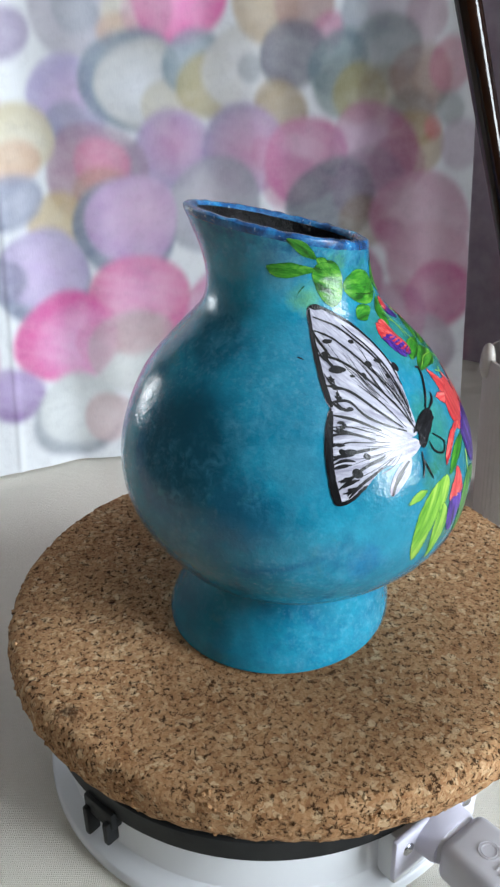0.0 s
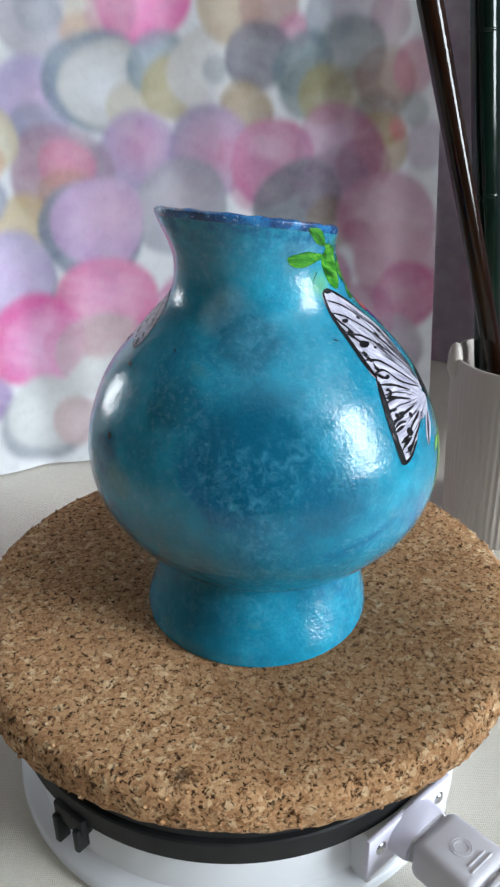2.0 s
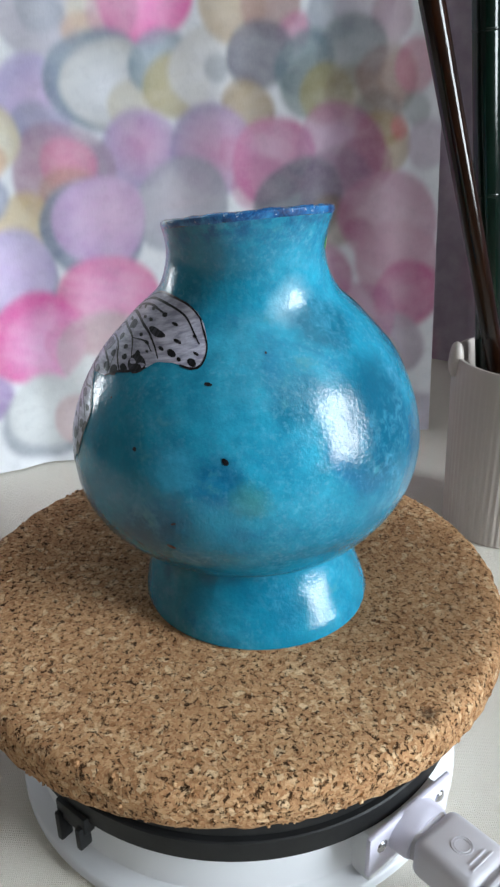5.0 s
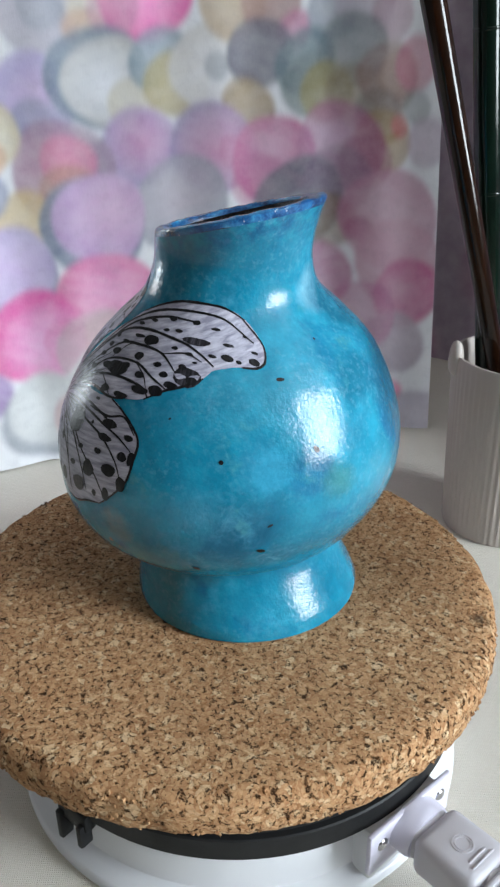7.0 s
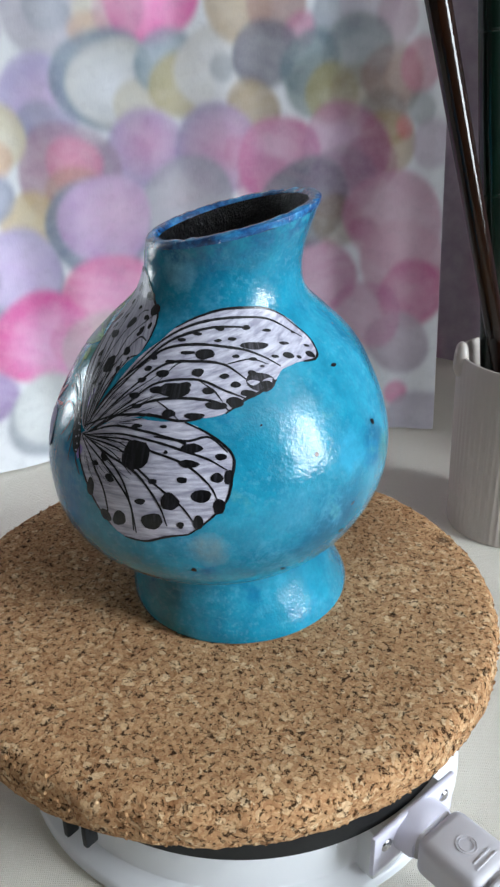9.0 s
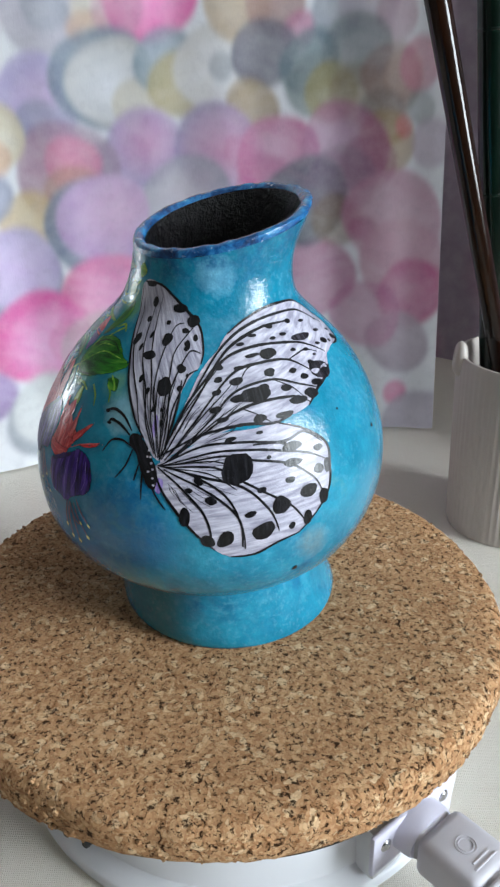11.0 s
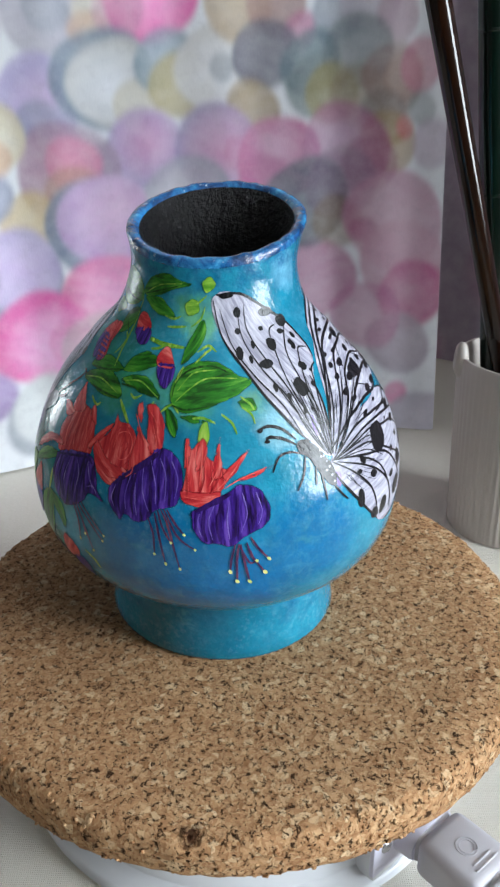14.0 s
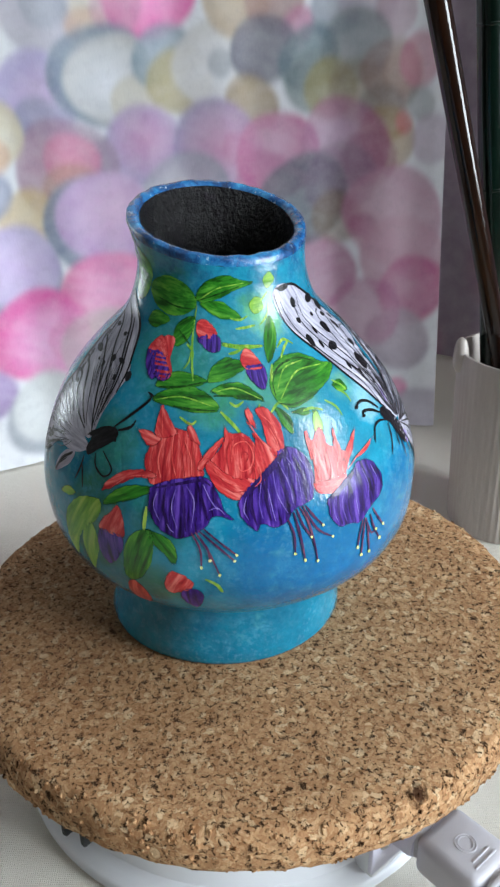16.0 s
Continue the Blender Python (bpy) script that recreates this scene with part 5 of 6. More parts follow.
spots("anther", POLLEN, (
    (34.5, 74.2, 0.5, 0.9, -0.3),
    (36.4, 69.3, 0.6, 0.9, -0.4),
    (39.8, 68.8, 0.6, 0.9, -0.4),
    (44.0, 72.7, 0.7, 0.9, -0.4),
    (45.0, 78.8, 0.6, 0.8, -0.4),
    (41.7, 78.5, 0.5, 0.7, -0.3),
), 5, flower)
strokes("brush_mark", PETAL_MID, (
    (0.35, ((23.0, 121.5), (23.2, 114.2), (23.7, 106.4))),
    (0.35, ((27.6, 121.7), (27.3, 115.5), (26.7, 108.0))),
    (0.35, ((32.9, 121.6), (32.1, 114.4), (29.6, 108.4))),
    (0.35, ((39.5, 117.8), (35.2, 111.2), (31.4, 106.7))),
    (0.35, ((46.2, 113.4), (38.3, 110.3), (33.5, 107.3))),
    (0.35, ((22.6, 104.4), (27.2, 103.9), (31.1, 105.1))),
), 5, flower)
strokes("brush_mark", PETAL_DARK, (
    (0.35, ((22.7, 117.5), (23.3, 111.0), (23.6, 105.3))),
    (0.35, ((27.9, 116.5), (28.1, 111.0), (26.9, 105.7))),
    (0.35, ((33.1, 114.1), (31.9, 110.0), (29.8, 105.4))),
), 5, flower)
strokes("skirt_mark", PURPLE_LIGHT, (
    (0.35, ((26.7, 98.8), (26.2, 94.2), (27.3, 89.5))),
    (0.35, ((30.7, 101.7), (29.1, 95.8), (30.1, 88.6))),
    (0.35, ((34.9, 103.3), (34.1, 96.5), (34.5, 88.8))),
    (0.35, ((38.5, 105.6), (39.4, 98.1), (37.6, 91.4))),
    (0.35, ((42.3, 105.3), (43.5, 98.8), (42.3, 93.7))),
), 5, flower)
strokes("skirt_mark", PURPLE_DARK, (
    (0.90, ((28.2, 100.2), (27.6, 93.8), (28.6, 87.8))),
    (0.90, ((32.8, 102.9), (31.5, 96.2), (31.9, 88.0))),
    (0.90, ((37.2, 104.9), (36.8, 97.9), (36.0, 89.5))),
    (0.90, ((40.8, 105.9), (41.6, 98.3), (40.5, 92.0))),
    (1.80, ((25.8, 99.6), (30.9, 102.9), (35.2, 105.6))),
), 5, flower)
spots("speck", INK, (
    (167.8, 133.2, 1.7, 0.6, -0.1),
    (146.1, 106.4, 0.7, 0.9, 0.0),
    (159.0, 64.0, 1.4, 1.1, -0.3),
    (128.9, 121.0, 0.4, 0.4, 0.1),
    (191.4, 143.3, 0.5, 0.4, -0.1),
    (176.2, 106.8, 1.1, 1.3, -0.6),
    (137.9, 52.1, 1.2, 1.1, -0.8),
    (108.6, 60.1, 0.9, 1.2, 0.1),
    (272.5, 147.4, 1.4, 0.2, -0.4),
    (161.0, 77.8, 0.8, 0.6, 0.4),
), 2, pot)
fly = fill("butterfly", INK, ((59.7, 119.0), (62.5, 117.2), (65.0, 112.9), (67.1, 107.6), (66.8, 102.0), (64.5, 102.7), (62.0, 107.6), (59.9, 112.9), (57.2, 115.8), (56.6, 118.2), (57.9, 119.5)), 4, pot, "painted black and white butterfly with spread wings")
fill("wing", WING, ((30.6, 164.7), (35.8, 168.9), (48.2, 168.1), (59.3, 164.0), (69.6, 158.9), (76.8, 154.1), (79.3, 147.7), (78.6, 143.1), (73.8, 138.2), (71.4, 132.1), (70.3, 124.9), (68.6, 117.1), (66.7, 111.8), (61.5, 118.6), (58.2, 123.0), (54.8, 128.5), (50.2, 135.3), (44.4, 143.9), (35.6, 154.2)), 1, fly)
strokes("wing_vein", INK, (
    (0.65, ((66.3, 112.9), (62.8, 125.0), (59.7, 136.8), (55.2, 145.4), (50.4, 155.2), (50.7, 163.8))),
    (0.65, ((65.5, 114.1), (61.5, 123.2), (58.3, 134.1), (51.7, 143.6), (46.8, 153.1), (46.5, 163.6))),
    (0.65, ((67.2, 112.9), (64.7, 125.0), (61.5, 134.1), (60.7, 144.7), (62.7, 153.5), (67.7, 155.3))),
    (0.65, ((67.2, 113.4), (66.6, 125.0), (66.4, 138.5), (66.6, 147.3), (74.5, 155.2))),
    (0.65, ((67.6, 113.4), (68.4, 124.9), (68.0, 135.8), (72.6, 146.3), (78.2, 146.4))),
    (0.65, ((69.0, 114.9), (69.6, 128.5), (72.4, 136.5), (74.1, 139.9), (77.5, 141.4))),
    (0.65, ((59.7, 121.0), (55.4, 132.2), (48.2, 141.4), (40.9, 150.8), (35.7, 162.9))),
    (0.95, ((31.8, 166.0), (35.9, 154.2), (44.4, 143.9), (50.2, 135.3), (54.8, 128.5), (58.2, 123.0), (61.5, 118.6))),
    (1.20, ((33.6, 168.0), (48.2, 168.1), (59.3, 164.0), (69.6, 158.9), (76.8, 154.1), (79.3, 147.7), (78.6, 143.1))),
    (0.50, ((66.8, 112.9), (63.9, 127.8), (62.3, 138.5))),
    (0.50, ((67.2, 112.9), (67.5, 125.8), (69.2, 138.5))),
    (0.50, ((65.9, 113.9), (60.3, 127.8), (55.4, 138.3))),
    (1.00, ((71.5, 138.3), (71.4, 132.1), (70.3, 124.9), (68.6, 117.1))),
), 3, fly)
spots("wing_spot", INK, (
    (45.0, 154.9, 1.6, 1.0, 0.1),
    (45.9, 161.3, 2.1, 1.8, 0.1),
    (43.7, 148.4, 1.9, 1.9, 0.1),
    (54.7, 144.6, 3.2, 1.4, 0.1),
    (51.3, 150.5, 1.0, 1.1, 0.1),
    (48.4, 146.4, 0.9, 1.2, 0.1),
    (58.4, 154.9, 1.4, 0.8, 0.0),
    (64.2, 160.2, 4.7, 1.7, -0.1),
    (60.7, 149.9, 2.7, 1.9, 0.1),
    (69.2, 152.9, 2.2, 0.9, -0.1),
    (72.9, 156.2, 3.8, 2.0, -0.1),
    (71.4, 149.0, 1.5, 1.1, -0.1),
    (70.1, 141.9, 1.5, 1.2, -0.1),
    (65.2, 135.9, 2.8, 3.2, -0.1),
    (73.4, 139.6, 0.7, 0.6, -0.1),
    (55.0, 137.5, 0.9, 1.4, 0.0),
    (59.1, 134.1, 0.9, 1.0, 0.0),
    (71.2, 135.6, 1.1, 0.9, -0.1),
    (40.4, 167.8, 4.5, 1.3, 0.3),
    (75.1, 150.9, 1.2, 1.1, -0.1),
    (63.0, 128.7, 0.6, 1.1, 0.0),
    (65.9, 128.7, 0.5, 0.7, 0.0),
    (66.6, 124.4, 0.6, 1.3, -0.1),
), 3, fly)
spots("lilac_tint", LILAC, (
    (64.7, 123.2, 1.0, 3.7, -0.1),
    (67.8, 103.2, 1.2, 2.9, -0.1),
), 2, fly)
fill("wing", WING, ((67.6, 112.9), (71.8, 125.7), (78.4, 140.6), (85.7, 147.1), (91.0, 151.9), (102.4, 156.0), (119.3, 158.9), (142.1, 157.7), (156.0, 152.9), (162.9, 145.7), (163.5, 139.9), (160.0, 137.5), (151.5, 138.0), (142.3, 137.2), (138.0, 134.4), (133.1, 132.1), (124.3, 129.7), (117.5, 125.8), (109.3, 124.3), (102.4, 123.4), (92.0, 124.0), (74.3, 116.5), (68.9, 112.2)), 1, fly)
strokes("wing_vein", INK, (
    (1.00, ((67.3, 112.2), (73.5, 129.2), (81.5, 139.3), (91.7, 148.1), (110.1, 152.5), (129.1, 152.2))),
    (0.85, ((68.0, 112.5), (76.1, 129.8), (86.7, 143.4), (103.1, 147.3), (123.7, 145.7), (134.5, 142.3), (141.5, 138.3))),
    (0.85, ((68.9, 112.2), (80.5, 129.7), (91.4, 139.9), (104.2, 142.0), (117.3, 140.9), (126.6, 135.3))),
    (0.80, ((69.6, 111.8), (82.1, 125.7), (91.2, 134.1), (106.3, 136.3), (117.9, 132.7), (124.4, 130.2))),
    (0.85, ((70.3, 112.1), (82.8, 123.7), (93.0, 129.0), (103.6, 130.5), (114.4, 129.5), (118.6, 126.7))),
    (0.90, ((70.8, 123.0), (79.0, 138.5), (88.2, 148.4), (102.9, 153.9), (122.8, 155.6), (144.1, 153.4), (159.4, 145.3))),
    (0.45, ((117.3, 140.9), (128.4, 142.0), (136.2, 139.6))),
    (0.95, ((66.8, 113.2), (78.8, 120.9), (92.0, 124.0), (102.4, 123.2), (109.3, 124.3))),
    (0.95, ((154.1, 153.8), (162.9, 145.7), (163.5, 139.9), (160.0, 137.5), (153.3, 137.9))),
    (0.95, ((138.0, 134.4), (130.4, 131.5), (124.3, 129.7), (117.5, 125.8))),
    (0.90, ((91.0, 151.9), (102.4, 156.0), (119.3, 158.9), (142.1, 157.7), (156.0, 152.9))),
    (0.45, ((67.3, 112.8), (73.2, 127.0), (80.5, 136.8), (90.1, 145.7))),
    (0.45, ((68.9, 112.2), (80.0, 127.4), (90.3, 136.5))),
    (0.45, ((70.0, 112.2), (82.6, 124.6), (91.4, 130.2))),
    (0.45, ((91.2, 134.1), (96.7, 140.3), (101.6, 142.0))),
    (0.45, ((107.6, 135.9), (113.4, 132.9), (116.6, 129.4))),
    (0.45, ((93.0, 129.0), (97.8, 126.8), (102.4, 123.4))),
), 3, fly)
spots("wing_spot", INK, (
    (85.4, 138.2, 1.9, 0.9, 0.2),
    (91.9, 132.2, 2.6, 1.1, 0.3),
    (102.0, 134.1, 2.8, 1.3, 0.1),
    (111.2, 132.9, 2.5, 1.1, -0.1),
    (121.6, 134.4, 1.9, 1.0, -0.1),
    (128.4, 137.6, 2.0, 0.9, -0.2),
    (140.3, 141.6, 1.8, 0.6, -0.3),
    (121.2, 148.8, 2.2, 0.6, -0.1),
    (129.8, 141.9, 2.0, 0.6, -0.2),
    (96.5, 148.4, 2.2, 0.6, 0.1),
    (103.8, 150.5, 2.2, 0.6, 0.0),
    (86.1, 141.9, 1.7, 0.9, 0.1),
    (84.7, 134.4, 1.8, 0.9, 0.3),
    (125.8, 131.5, 2.9, 1.1, -0.3),
    (133.6, 133.5, 2.7, 1.1, -0.4),
    (158.6, 139.3, 2.2, 1.2, -0.5),
    (92.5, 137.3, 2.8, 1.3, 0.3),
    (106.6, 138.5, 2.5, 1.3, -0.0),
    (98.7, 132.7, 5.9, 2.3, 0.4),
    (117.3, 137.2, 1.9, 0.9, -0.1),
    (122.4, 143.3, 1.6, 0.6, -0.1),
    (84.2, 129.2, 2.1, 1.0, 0.3),
    (86.4, 126.1, 2.2, 0.8, 0.4),
    (98.5, 125.3, 2.5, 1.4, 0.2),
    (107.3, 125.0, 3.4, 1.1, 0.0),
    (114.4, 128.3, 4.2, 1.3, -0.2),
    (120.9, 129.1, 3.0, 1.8, -0.2),
    (115.1, 152.1, 2.4, 0.7, -0.1),
    (129.1, 151.9, 2.4, 0.8, -0.1),
    (140.4, 150.1, 2.6, 0.5, -0.3),
    (146.9, 141.0, 2.8, 1.1, -0.5),
    (151.9, 139.6, 1.3, 0.6, -0.3),
    (159.1, 142.2, 1.6, 0.5, -0.4),
    (155.3, 147.5, 1.4, 0.4, -0.2),
    (114.2, 148.5, 1.8, 0.6, -0.0),
    (71.1, 141.3, 1.6, 1.1, 0.3),
    (71.6, 147.8, 1.5, 0.9, 0.2),
    (133.2, 139.3, 1.1, 0.4, -0.1),
    (94.3, 141.3, 2.4, 0.7, 0.1),
    (108.6, 144.3, 4.2, 1.8, 0.0),
    (100.9, 144.6, 3.6, 0.6, 0.1),
), 3, fly)
spots("wing_spot", SMUDGE, (
    (131.4, 134.5, 5.7, 3.0, -0.8),
    (131.3, 146.0, 6.9, 1.2, -0.6),
    (147.2, 145.0, 2.7, 0.6, -0.4),
), 2, fly)
fill("wing", WING, ((67.1, 110.8), (83.6, 121.2), (94.4, 122.2), (104.5, 122.9), (111.4, 119.9), (117.1, 115.2), (119.8, 110.4), (119.1, 103.3), (117.7, 94.9), (113.5, 87.4), (107.6, 79.8), (101.4, 77.8), (95.0, 74.0), (88.2, 73.8), (83.7, 77.5), (77.5, 86.4), (72.6, 94.7), (68.6, 101.9), (66.7, 107.0)), 1, fly)
strokes("wing_vein", INK, (
    (0.85, ((67.8, 110.5), (79.8, 117.5), (92.9, 118.3), (104.8, 116.6), (112.4, 118.2), (118.0, 112.8))),
    (0.85, ((67.8, 110.1), (82.7, 115.4), (95.3, 115.4), (105.0, 113.2), (112.4, 110.4), (117.8, 106.4))),
    (0.85, ((68.6, 110.3), (85.0, 114.1), (93.6, 112.2), (105.1, 108.7), (112.4, 101.6), (115.1, 95.2))),
    (0.85, ((69.5, 110.0), (83.5, 110.3), (92.4, 103.9), (101.1, 96.5), (105.6, 91.7), (109.2, 84.9))),
    (0.85, ((69.5, 110.0), (80.5, 107.0), (91.5, 102.5), (98.6, 92.4), (101.4, 83.0))),
    (0.85, ((68.9, 109.1), (78.6, 103.9), (85.9, 97.3), (90.4, 89.4), (91.3, 78.1))),
    (0.95, ((95.1, 117.1), (103.0, 116.6), (108.7, 113.4))),
    (1.00, ((104.5, 122.9), (111.4, 119.9), (117.1, 115.2), (119.8, 110.4), (119.1, 103.3), (117.7, 94.9), (113.5, 87.4), (107.6, 79.8))),
    (1.00, ((107.6, 79.8), (101.4, 77.8), (95.0, 74.0), (88.2, 73.8))),
    (0.45, ((69.0, 110.4), (83.1, 112.5), (92.0, 108.5))),
    (0.45, ((68.9, 109.8), (81.4, 108.4), (89.6, 102.0))),
), 3, fly)
strokes("wing_vein", INK, (
    (0.95, ((83.7, 77.5), (77.5, 86.4), (72.6, 94.7), (68.6, 101.9), (66.7, 107.0))),
    (0.75, ((67.1, 109.7), (73.6, 103.7), (80.0, 94.5), (82.5, 85.2), (81.8, 81.3))),
    (0.75, ((67.1, 110.3), (77.3, 107.6), (86.5, 99.8), (90.8, 87.3), (92.1, 77.1))),
), 3, fly)
spots("wing_spot", INK, (
    (89.9, 109.3, 4.6, 5.7, 0.9),
    (106.5, 108.7, 3.1, 1.5, -0.0),
    (107.3, 114.2, 3.3, 1.8, 0.0),
    (99.5, 112.1, 0.7, 0.7, 0.1),
    (116.1, 111.2, 1.7, 1.3, -0.1),
    (118.2, 103.7, 1.3, 3.0, -0.1),
    (114.9, 103.6, 1.8, 1.9, -0.1),
    (105.1, 102.6, 1.6, 1.2, 0.1),
    (96.4, 100.9, 1.5, 1.1, 0.2),
    (110.7, 96.5, 3.0, 2.5, -0.1),
    (115.6, 92.5, 1.7, 3.4, -0.1),
    (102.0, 93.9, 2.7, 3.8, 0.3),
    (93.1, 92.0, 1.7, 1.3, 0.4),
    (86.5, 82.3, 2.4, 3.3, 0.9),
    (97.0, 84.2, 3.1, 3.8, 0.5),
    (105.2, 83.9, 1.0, 1.5, 0.1),
    (110.1, 85.6, 1.4, 3.3, -0.1),
    (88.5, 119.6, 1.9, 0.8, 0.4),
    (97.7, 120.9, 1.2, 0.6, 0.1),
    (75.4, 91.8, 1.6, 4.1, -0.3),
    (76.3, 102.2, 1.2, 0.9, -0.1),
    (82.4, 98.3, 1.7, 1.6, -0.4),
    (79.1, 105.6, 1.4, 1.6, -0.3),
    (81.8, 81.6, 2.1, 2.5, -0.6),
), 3, fly)
spots("body_bead", WING, (
    (63.9, 115.1, 0.4, 0.4, 0.0),
    (64.6, 112.9, 0.4, 0.4, 0.0),
    (65.1, 110.8, 0.4, 0.4, 0.0),
    (65.6, 108.7, 0.4, 0.4, 0.0),
    (64.4, 107.8, 0.4, 0.4, 0.0),
    (65.9, 105.6, 0.4, 0.4, 0.0),
    (66.3, 103.2, 0.4, 0.4, 0.0),
    (63.6, 112.9, 0.3, 0.4, 0.0),
), 5, fly)
spots("head", INK, (
    (58.7, 118.0, 2.2, 2.0, 0.1),
), 4, fly)
strokes("antenna", INK, (
    (1.00, ((56.9, 120.5), (53.2, 124.6), (49.0, 126.3), (45.8, 125.6))),
    (1.00, ((56.5, 118.9), (52.6, 121.6), (48.6, 122.7), (47.2, 121.5))),
), 4, fly)
spots("antenna_tip", INK, (
    (45.8, 125.1, 0.9, 0.7, 0.1),
    (47.6, 121.3, 0.9, 0.6, 0.1),
), 4, fly)
strokes("leg", INK, (
    (0.70, ((57.6, 115.5), (54.0, 116.8), (50.3, 115.8), (47.8, 111.1))),
    (0.70, ((58.5, 114.5), (56.9, 108.4), (54.1, 103.3))),
    (0.70, ((61.2, 109.8), (60.2, 103.7))),
    (0.70, ((62.5, 107.6), (62.9, 97.1))),
    (0.70, ((65.4, 103.2), (67.8, 98.1), (70.1, 94.4))),
), 4, fly)
fan(SMUDGE, (66.8, 113.0), ((50.2, 155.0), (62.0, 152.0), (70.0, 146.0)), (0.15, 0.7), 0.26, 12, 2.5, fly, 1)
fan(SMUDGE, (67.6, 112.9), ((80.0, 142.0), (100.0, 150.0), (125.0, 150.0), (120.0, 130.0)), (0.18, 0.6), 0.24, 20, 2.5, fly, 2)
fan(SMUDGE, (67.6, 110.5), ((104.5, 120.0), (117.0, 108.0), (110.0, 86.0), (90.0, 76.0), (76.0, 90.0)), (0.18, 0.5), 0.24, 20, 2.5, fly, 3)
fly = fill("butterfly", INK, ((319.6, 123.9), (321.3, 121.5), (319.3, 118.8), (315.4, 115.6), (311.8, 112.4), (310.1, 114.2), (311.0, 118.5), (308.8, 118.8), (314.1, 123.0)), 4, pot, "painted black and white butterfly with folded wings")
fill("wing", WING, ((278.9, 162.9), (286.5, 163.6), (295.8, 159.4), (305.8, 154.6), (310.3, 149.5), (313.4, 144.0), (315.6, 139.5), (313.6, 133.8), (311.9, 127.0), (311.0, 119.6), (309.1, 117.5), (302.0, 118.2), (293.8, 122.4), (288.1, 129.4), (281.5, 132.2), (279.8, 137.5), (279.2, 144.6), (279.1, 153.5)), 1, fly)
fill("wing", WING, ((281.5, 132.2), (288.4, 130.2), (294.4, 124.3), (302.6, 120.2), (310.5, 115.2), (307.8, 111.7), (303.6, 110.4), (298.9, 110.3), (294.7, 110.4), (289.1, 105.1), (284.2, 100.6), (280.2, 99.6), (278.7, 103.9), (278.3, 111.7), (278.2, 120.9), (279.3, 127.5)), 1, fly)
fill("wing", WING, ((305.1, 111.0), (304.0, 106.1), (299.9, 101.7), (296.3, 99.3), (296.3, 103.0), (299.8, 108.8)), 1, fly)
strokes("wing_vein", INK, (
    (0.95, ((310.2, 119.9), (305.9, 129.7), (299.2, 138.7), (290.1, 145.6), (280.3, 148.1))),
    (0.95, ((309.8, 121.2), (307.1, 133.4), (300.9, 143.3), (291.1, 151.8), (281.4, 155.3))),
    (0.95, ((310.7, 124.1), (310.2, 136.6), (306.0, 146.3), (295.6, 155.2), (281.7, 160.0))),
    (0.95, ((305.6, 121.5), (297.7, 129.5), (289.7, 136.5), (280.3, 139.2))),
    (0.95, ((310.6, 125.3), (311.4, 134.4), (310.3, 141.6), (305.6, 149.2), (298.0, 156.0))),
    (0.95, ((306.5, 120.0), (294.2, 127.4), (288.4, 133.5), (281.2, 133.8))),
    (1.80, ((280.3, 162.9), (279.3, 153.5), (279.6, 144.6), (280.4, 137.5), (281.9, 132.4))),
    (1.20, ((278.9, 162.9), (286.3, 163.4), (305.8, 154.6), (313.4, 144.0), (313.6, 133.8))),
    (0.45, ((310.4, 122.0), (309.0, 131.9), (303.3, 141.9))),
    (0.45, ((306.9, 121.0), (300.9, 130.8), (294.1, 137.8))),
), 3, fly)
strokes("wing_vein", INK, (
    (0.95, ((297.2, 122.7), (288.8, 127.8), (281.9, 130.1))),
    (0.95, ((294.3, 120.3), (285.7, 124.0), (279.4, 123.7))),
    (0.95, ((294.9, 117.5), (283.8, 117.2), (278.5, 114.8))),
    (0.95, ((296.4, 114.4), (287.8, 111.1), (280.1, 104.7))),
    (1.00, ((294.7, 110.4), (288.2, 106.6), (283.4, 101.9))),
    (1.60, ((281.5, 132.2), (279.3, 126.7), (278.3, 118.9), (278.7, 110.5), (279.3, 103.2), (280.5, 100.2), (284.2, 101.2), (288.6, 105.3))),
    (0.45, ((294.9, 122.2), (287.2, 125.7), (280.3, 126.6))),
    (0.45, ((294.1, 119.3), (285.3, 121.0), (278.9, 119.9))),
    (1.20, ((296.4, 99.5), (299.3, 105.6), (304.2, 110.1))),
    (0.45, ((297.8, 102.6), (301.8, 107.0))),
), 3, fly)
spots("wing_spot", INK, (
    (286.7, 151.7, 2.8, 0.7, -0.1),
    (287.5, 143.3, 3.5, 1.2, -0.4),
    (284.7, 138.2, 1.1, 0.9, -0.1),
    (285.5, 134.8, 0.9, 0.6, -0.1),
    (308.3, 143.1, 2.3, 0.8, -0.4),
    (298.3, 139.9, 1.0, 1.2, -0.1),
    (284.1, 148.2, 1.8, 0.7, -0.1),
    (302.5, 143.0, 1.6, 1.1, -0.3),
    (299.2, 150.5, 1.6, 0.7, -0.1),
    (308.9, 137.9, 0.8, 0.9, -0.1),
    (293.1, 140.6, 1.1, 0.5, -0.1),
    (286.7, 110.3, 1.7, 1.7, -0.4),
    (285.7, 117.9, 1.9, 0.9, -0.4),
    (283.0, 118.3, 1.1, 0.9, -0.1),
    (288.2, 131.2, 1.3, 0.7, -0.1),
    (284.2, 126.1, 1.0, 0.7, -0.1),
    (290.3, 115.4, 1.2, 1.1, -0.3),
    (284.4, 104.6, 1.2, 0.9, -0.3),
    (315.6, 139.5, 1.6, 1.6, -0.4),
    (284.4, 163.1, 4.4, 0.9, -0.3),
), 3, fly)
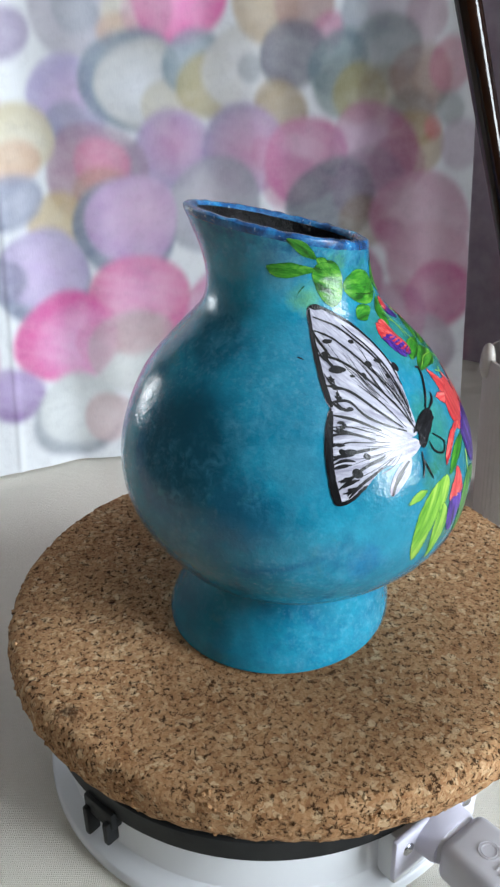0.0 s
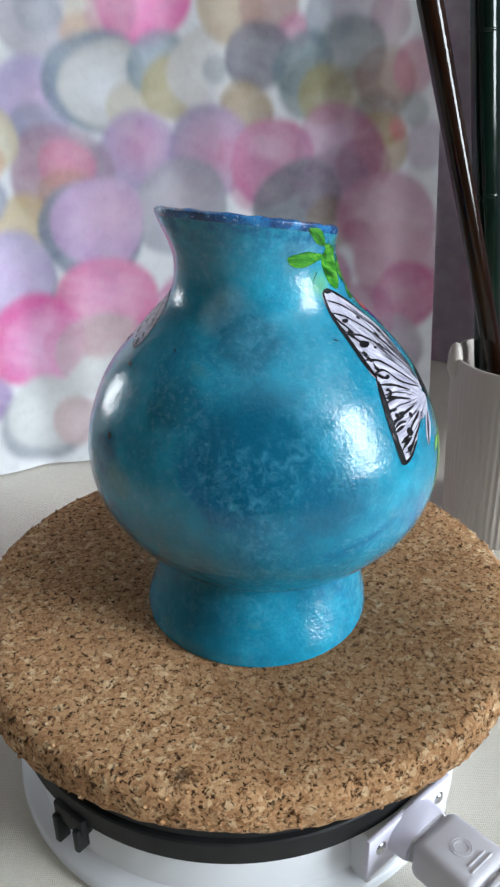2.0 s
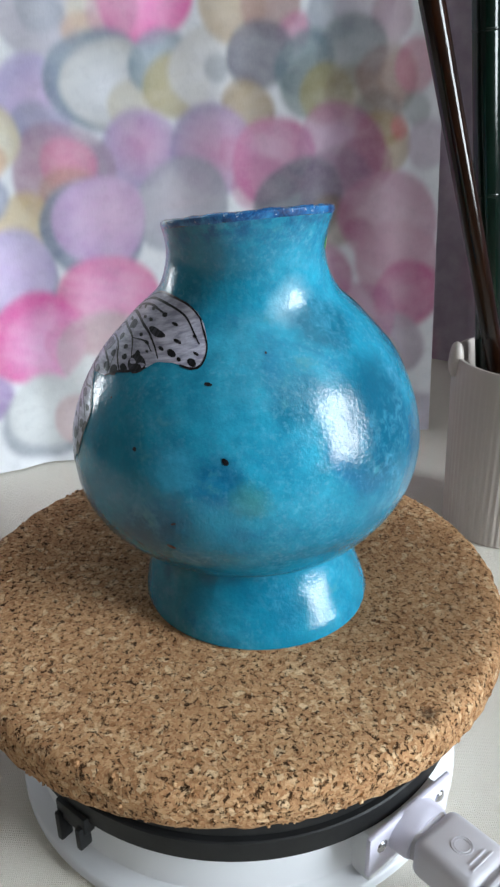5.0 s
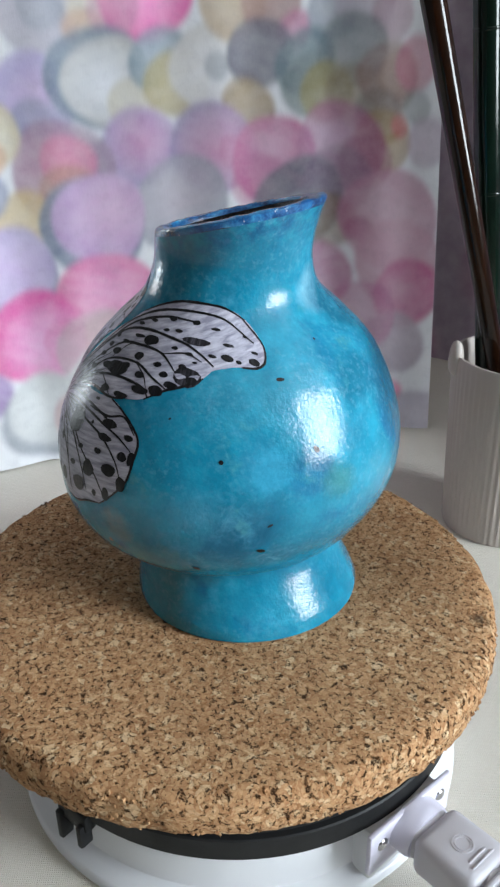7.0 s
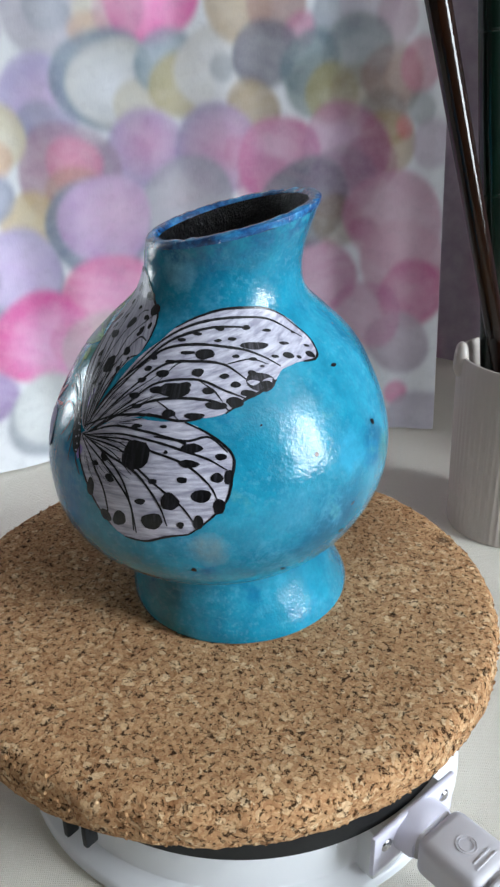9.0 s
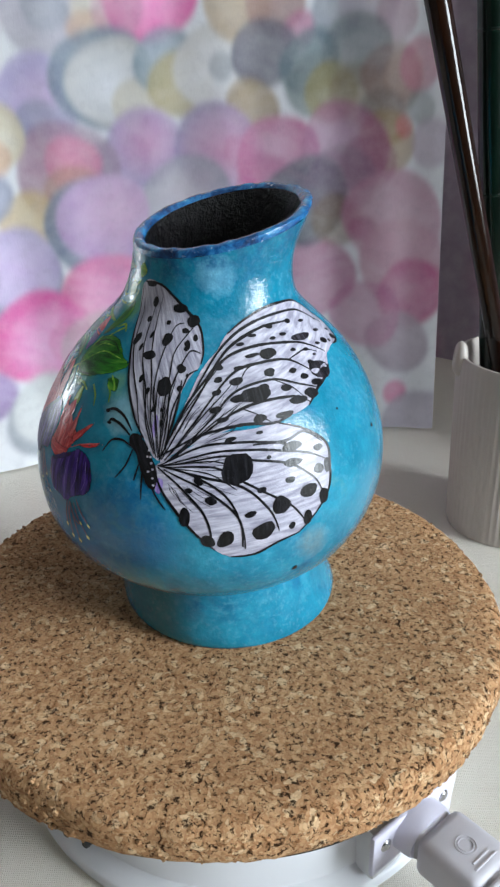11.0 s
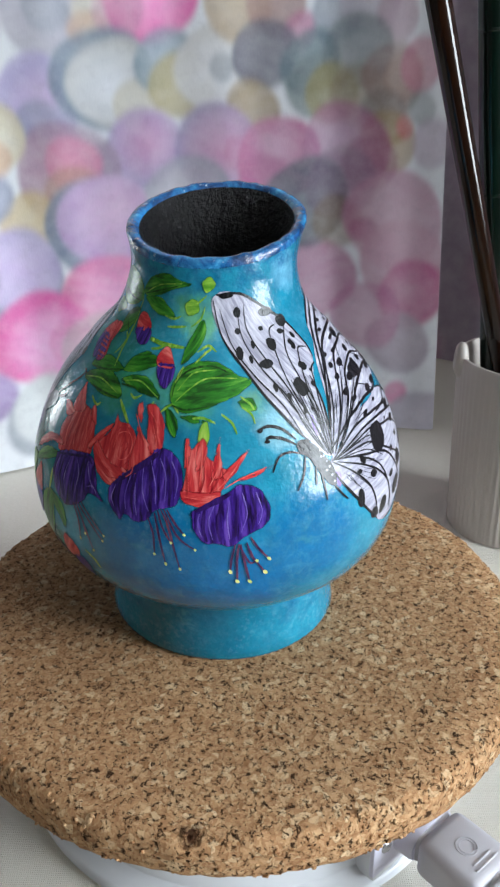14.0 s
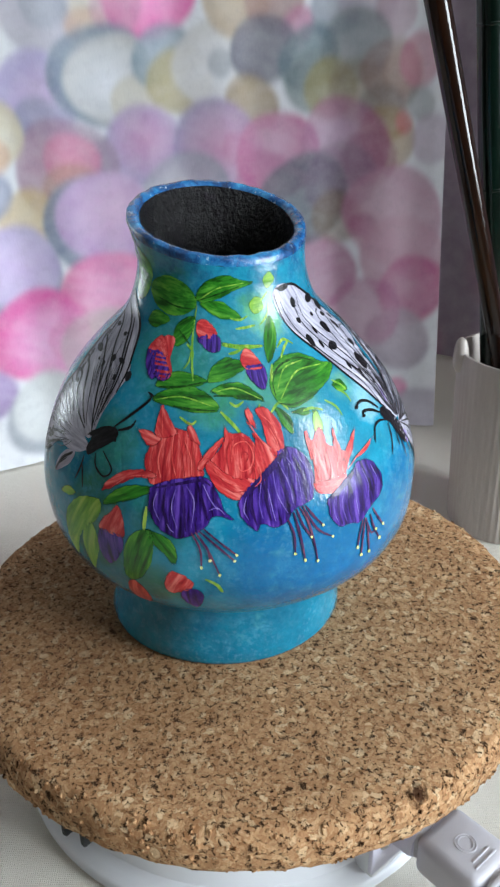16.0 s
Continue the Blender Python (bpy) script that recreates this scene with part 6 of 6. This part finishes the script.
spots("head", INK, (
    (319.0, 121.2, 2.2, 1.6, -0.9),
), 4, fly)
strokes("antenna", INK, (
    (1.00, ((318.8, 124.1), (324.3, 129.5), (329.0, 134.2), (328.7, 136.2))),
    (1.00, ((320.7, 123.4), (325.0, 125.3), (326.3, 127.7))),
), 4, fly)
spots("antenna_tip", INK, (
    (328.9, 135.9, 1.6, 0.4, -0.5),
), 4, fly)
strokes("leg", INK, (
    (0.70, ((317.2, 115.5), (321.7, 110.4), (319.4, 107.1), (315.7, 109.5), (314.5, 113.7))),
    (0.70, ((310.0, 111.4), (309.4, 106.3), (308.1, 102.0))),
    (0.70, ((309.9, 108.4), (311.1, 104.3), (312.0, 100.2))),
), 4, fly)
fan(INK, (309.5, 119.0), ((313.0, 141.0), (305.0, 153.0), (290.0, 161.0), (279.5, 160.0)), (0.25, 0.95), 0.36, 17, 3, fly, 4)
fan(INK, (308.0, 118.0), ((279.5, 158.0), (279.8, 145.0), (281.5, 134.0)), (0.70, 1.0), 1.3, 13, 3, fly, 5)
fan(INK, (306.0, 116.0), ((281.0, 130.0), (278.6, 118.0), (279.0, 106.0), (284.0, 101.5)), (0.70, 1.0), 1.3, 13, 3, fly, 6)
fan(SMUDGE, (306.0, 116.0), ((281.0, 130.0), (278.6, 118.0), (279.0, 106.0), (288.0, 104.5)), (0.2, 0.8), 0.3, 14, 3, fly, 7)
strokes("wing_edge", INK, (
    (2.60, ((279.6, 162.6), (279.9, 153.0), (280.2, 143.0), (282.0, 132.6))),
    (2.30, ((281.6, 131.5), (279.6, 122.0), (279.2, 110.0), (280.8, 100.8))),
), 3, fly)


# ---- what turns ----
def motions():
    rate = 17.11  # degrees a second, anticlockwise from above
    steps = [k * 0.5 for k in range(33)]
    walk(disc, [(t, pose(0, 0, 0, 0, 0, rate * t) @ pose(0.0100, 0.0037, 0)) for t in steps])
    walk(pot, [(t, pose(0.0012, 0, 0, 0, 0, rate * t) @ pose(BASE[0], BASE[1], 0)) for t in steps])


motions()
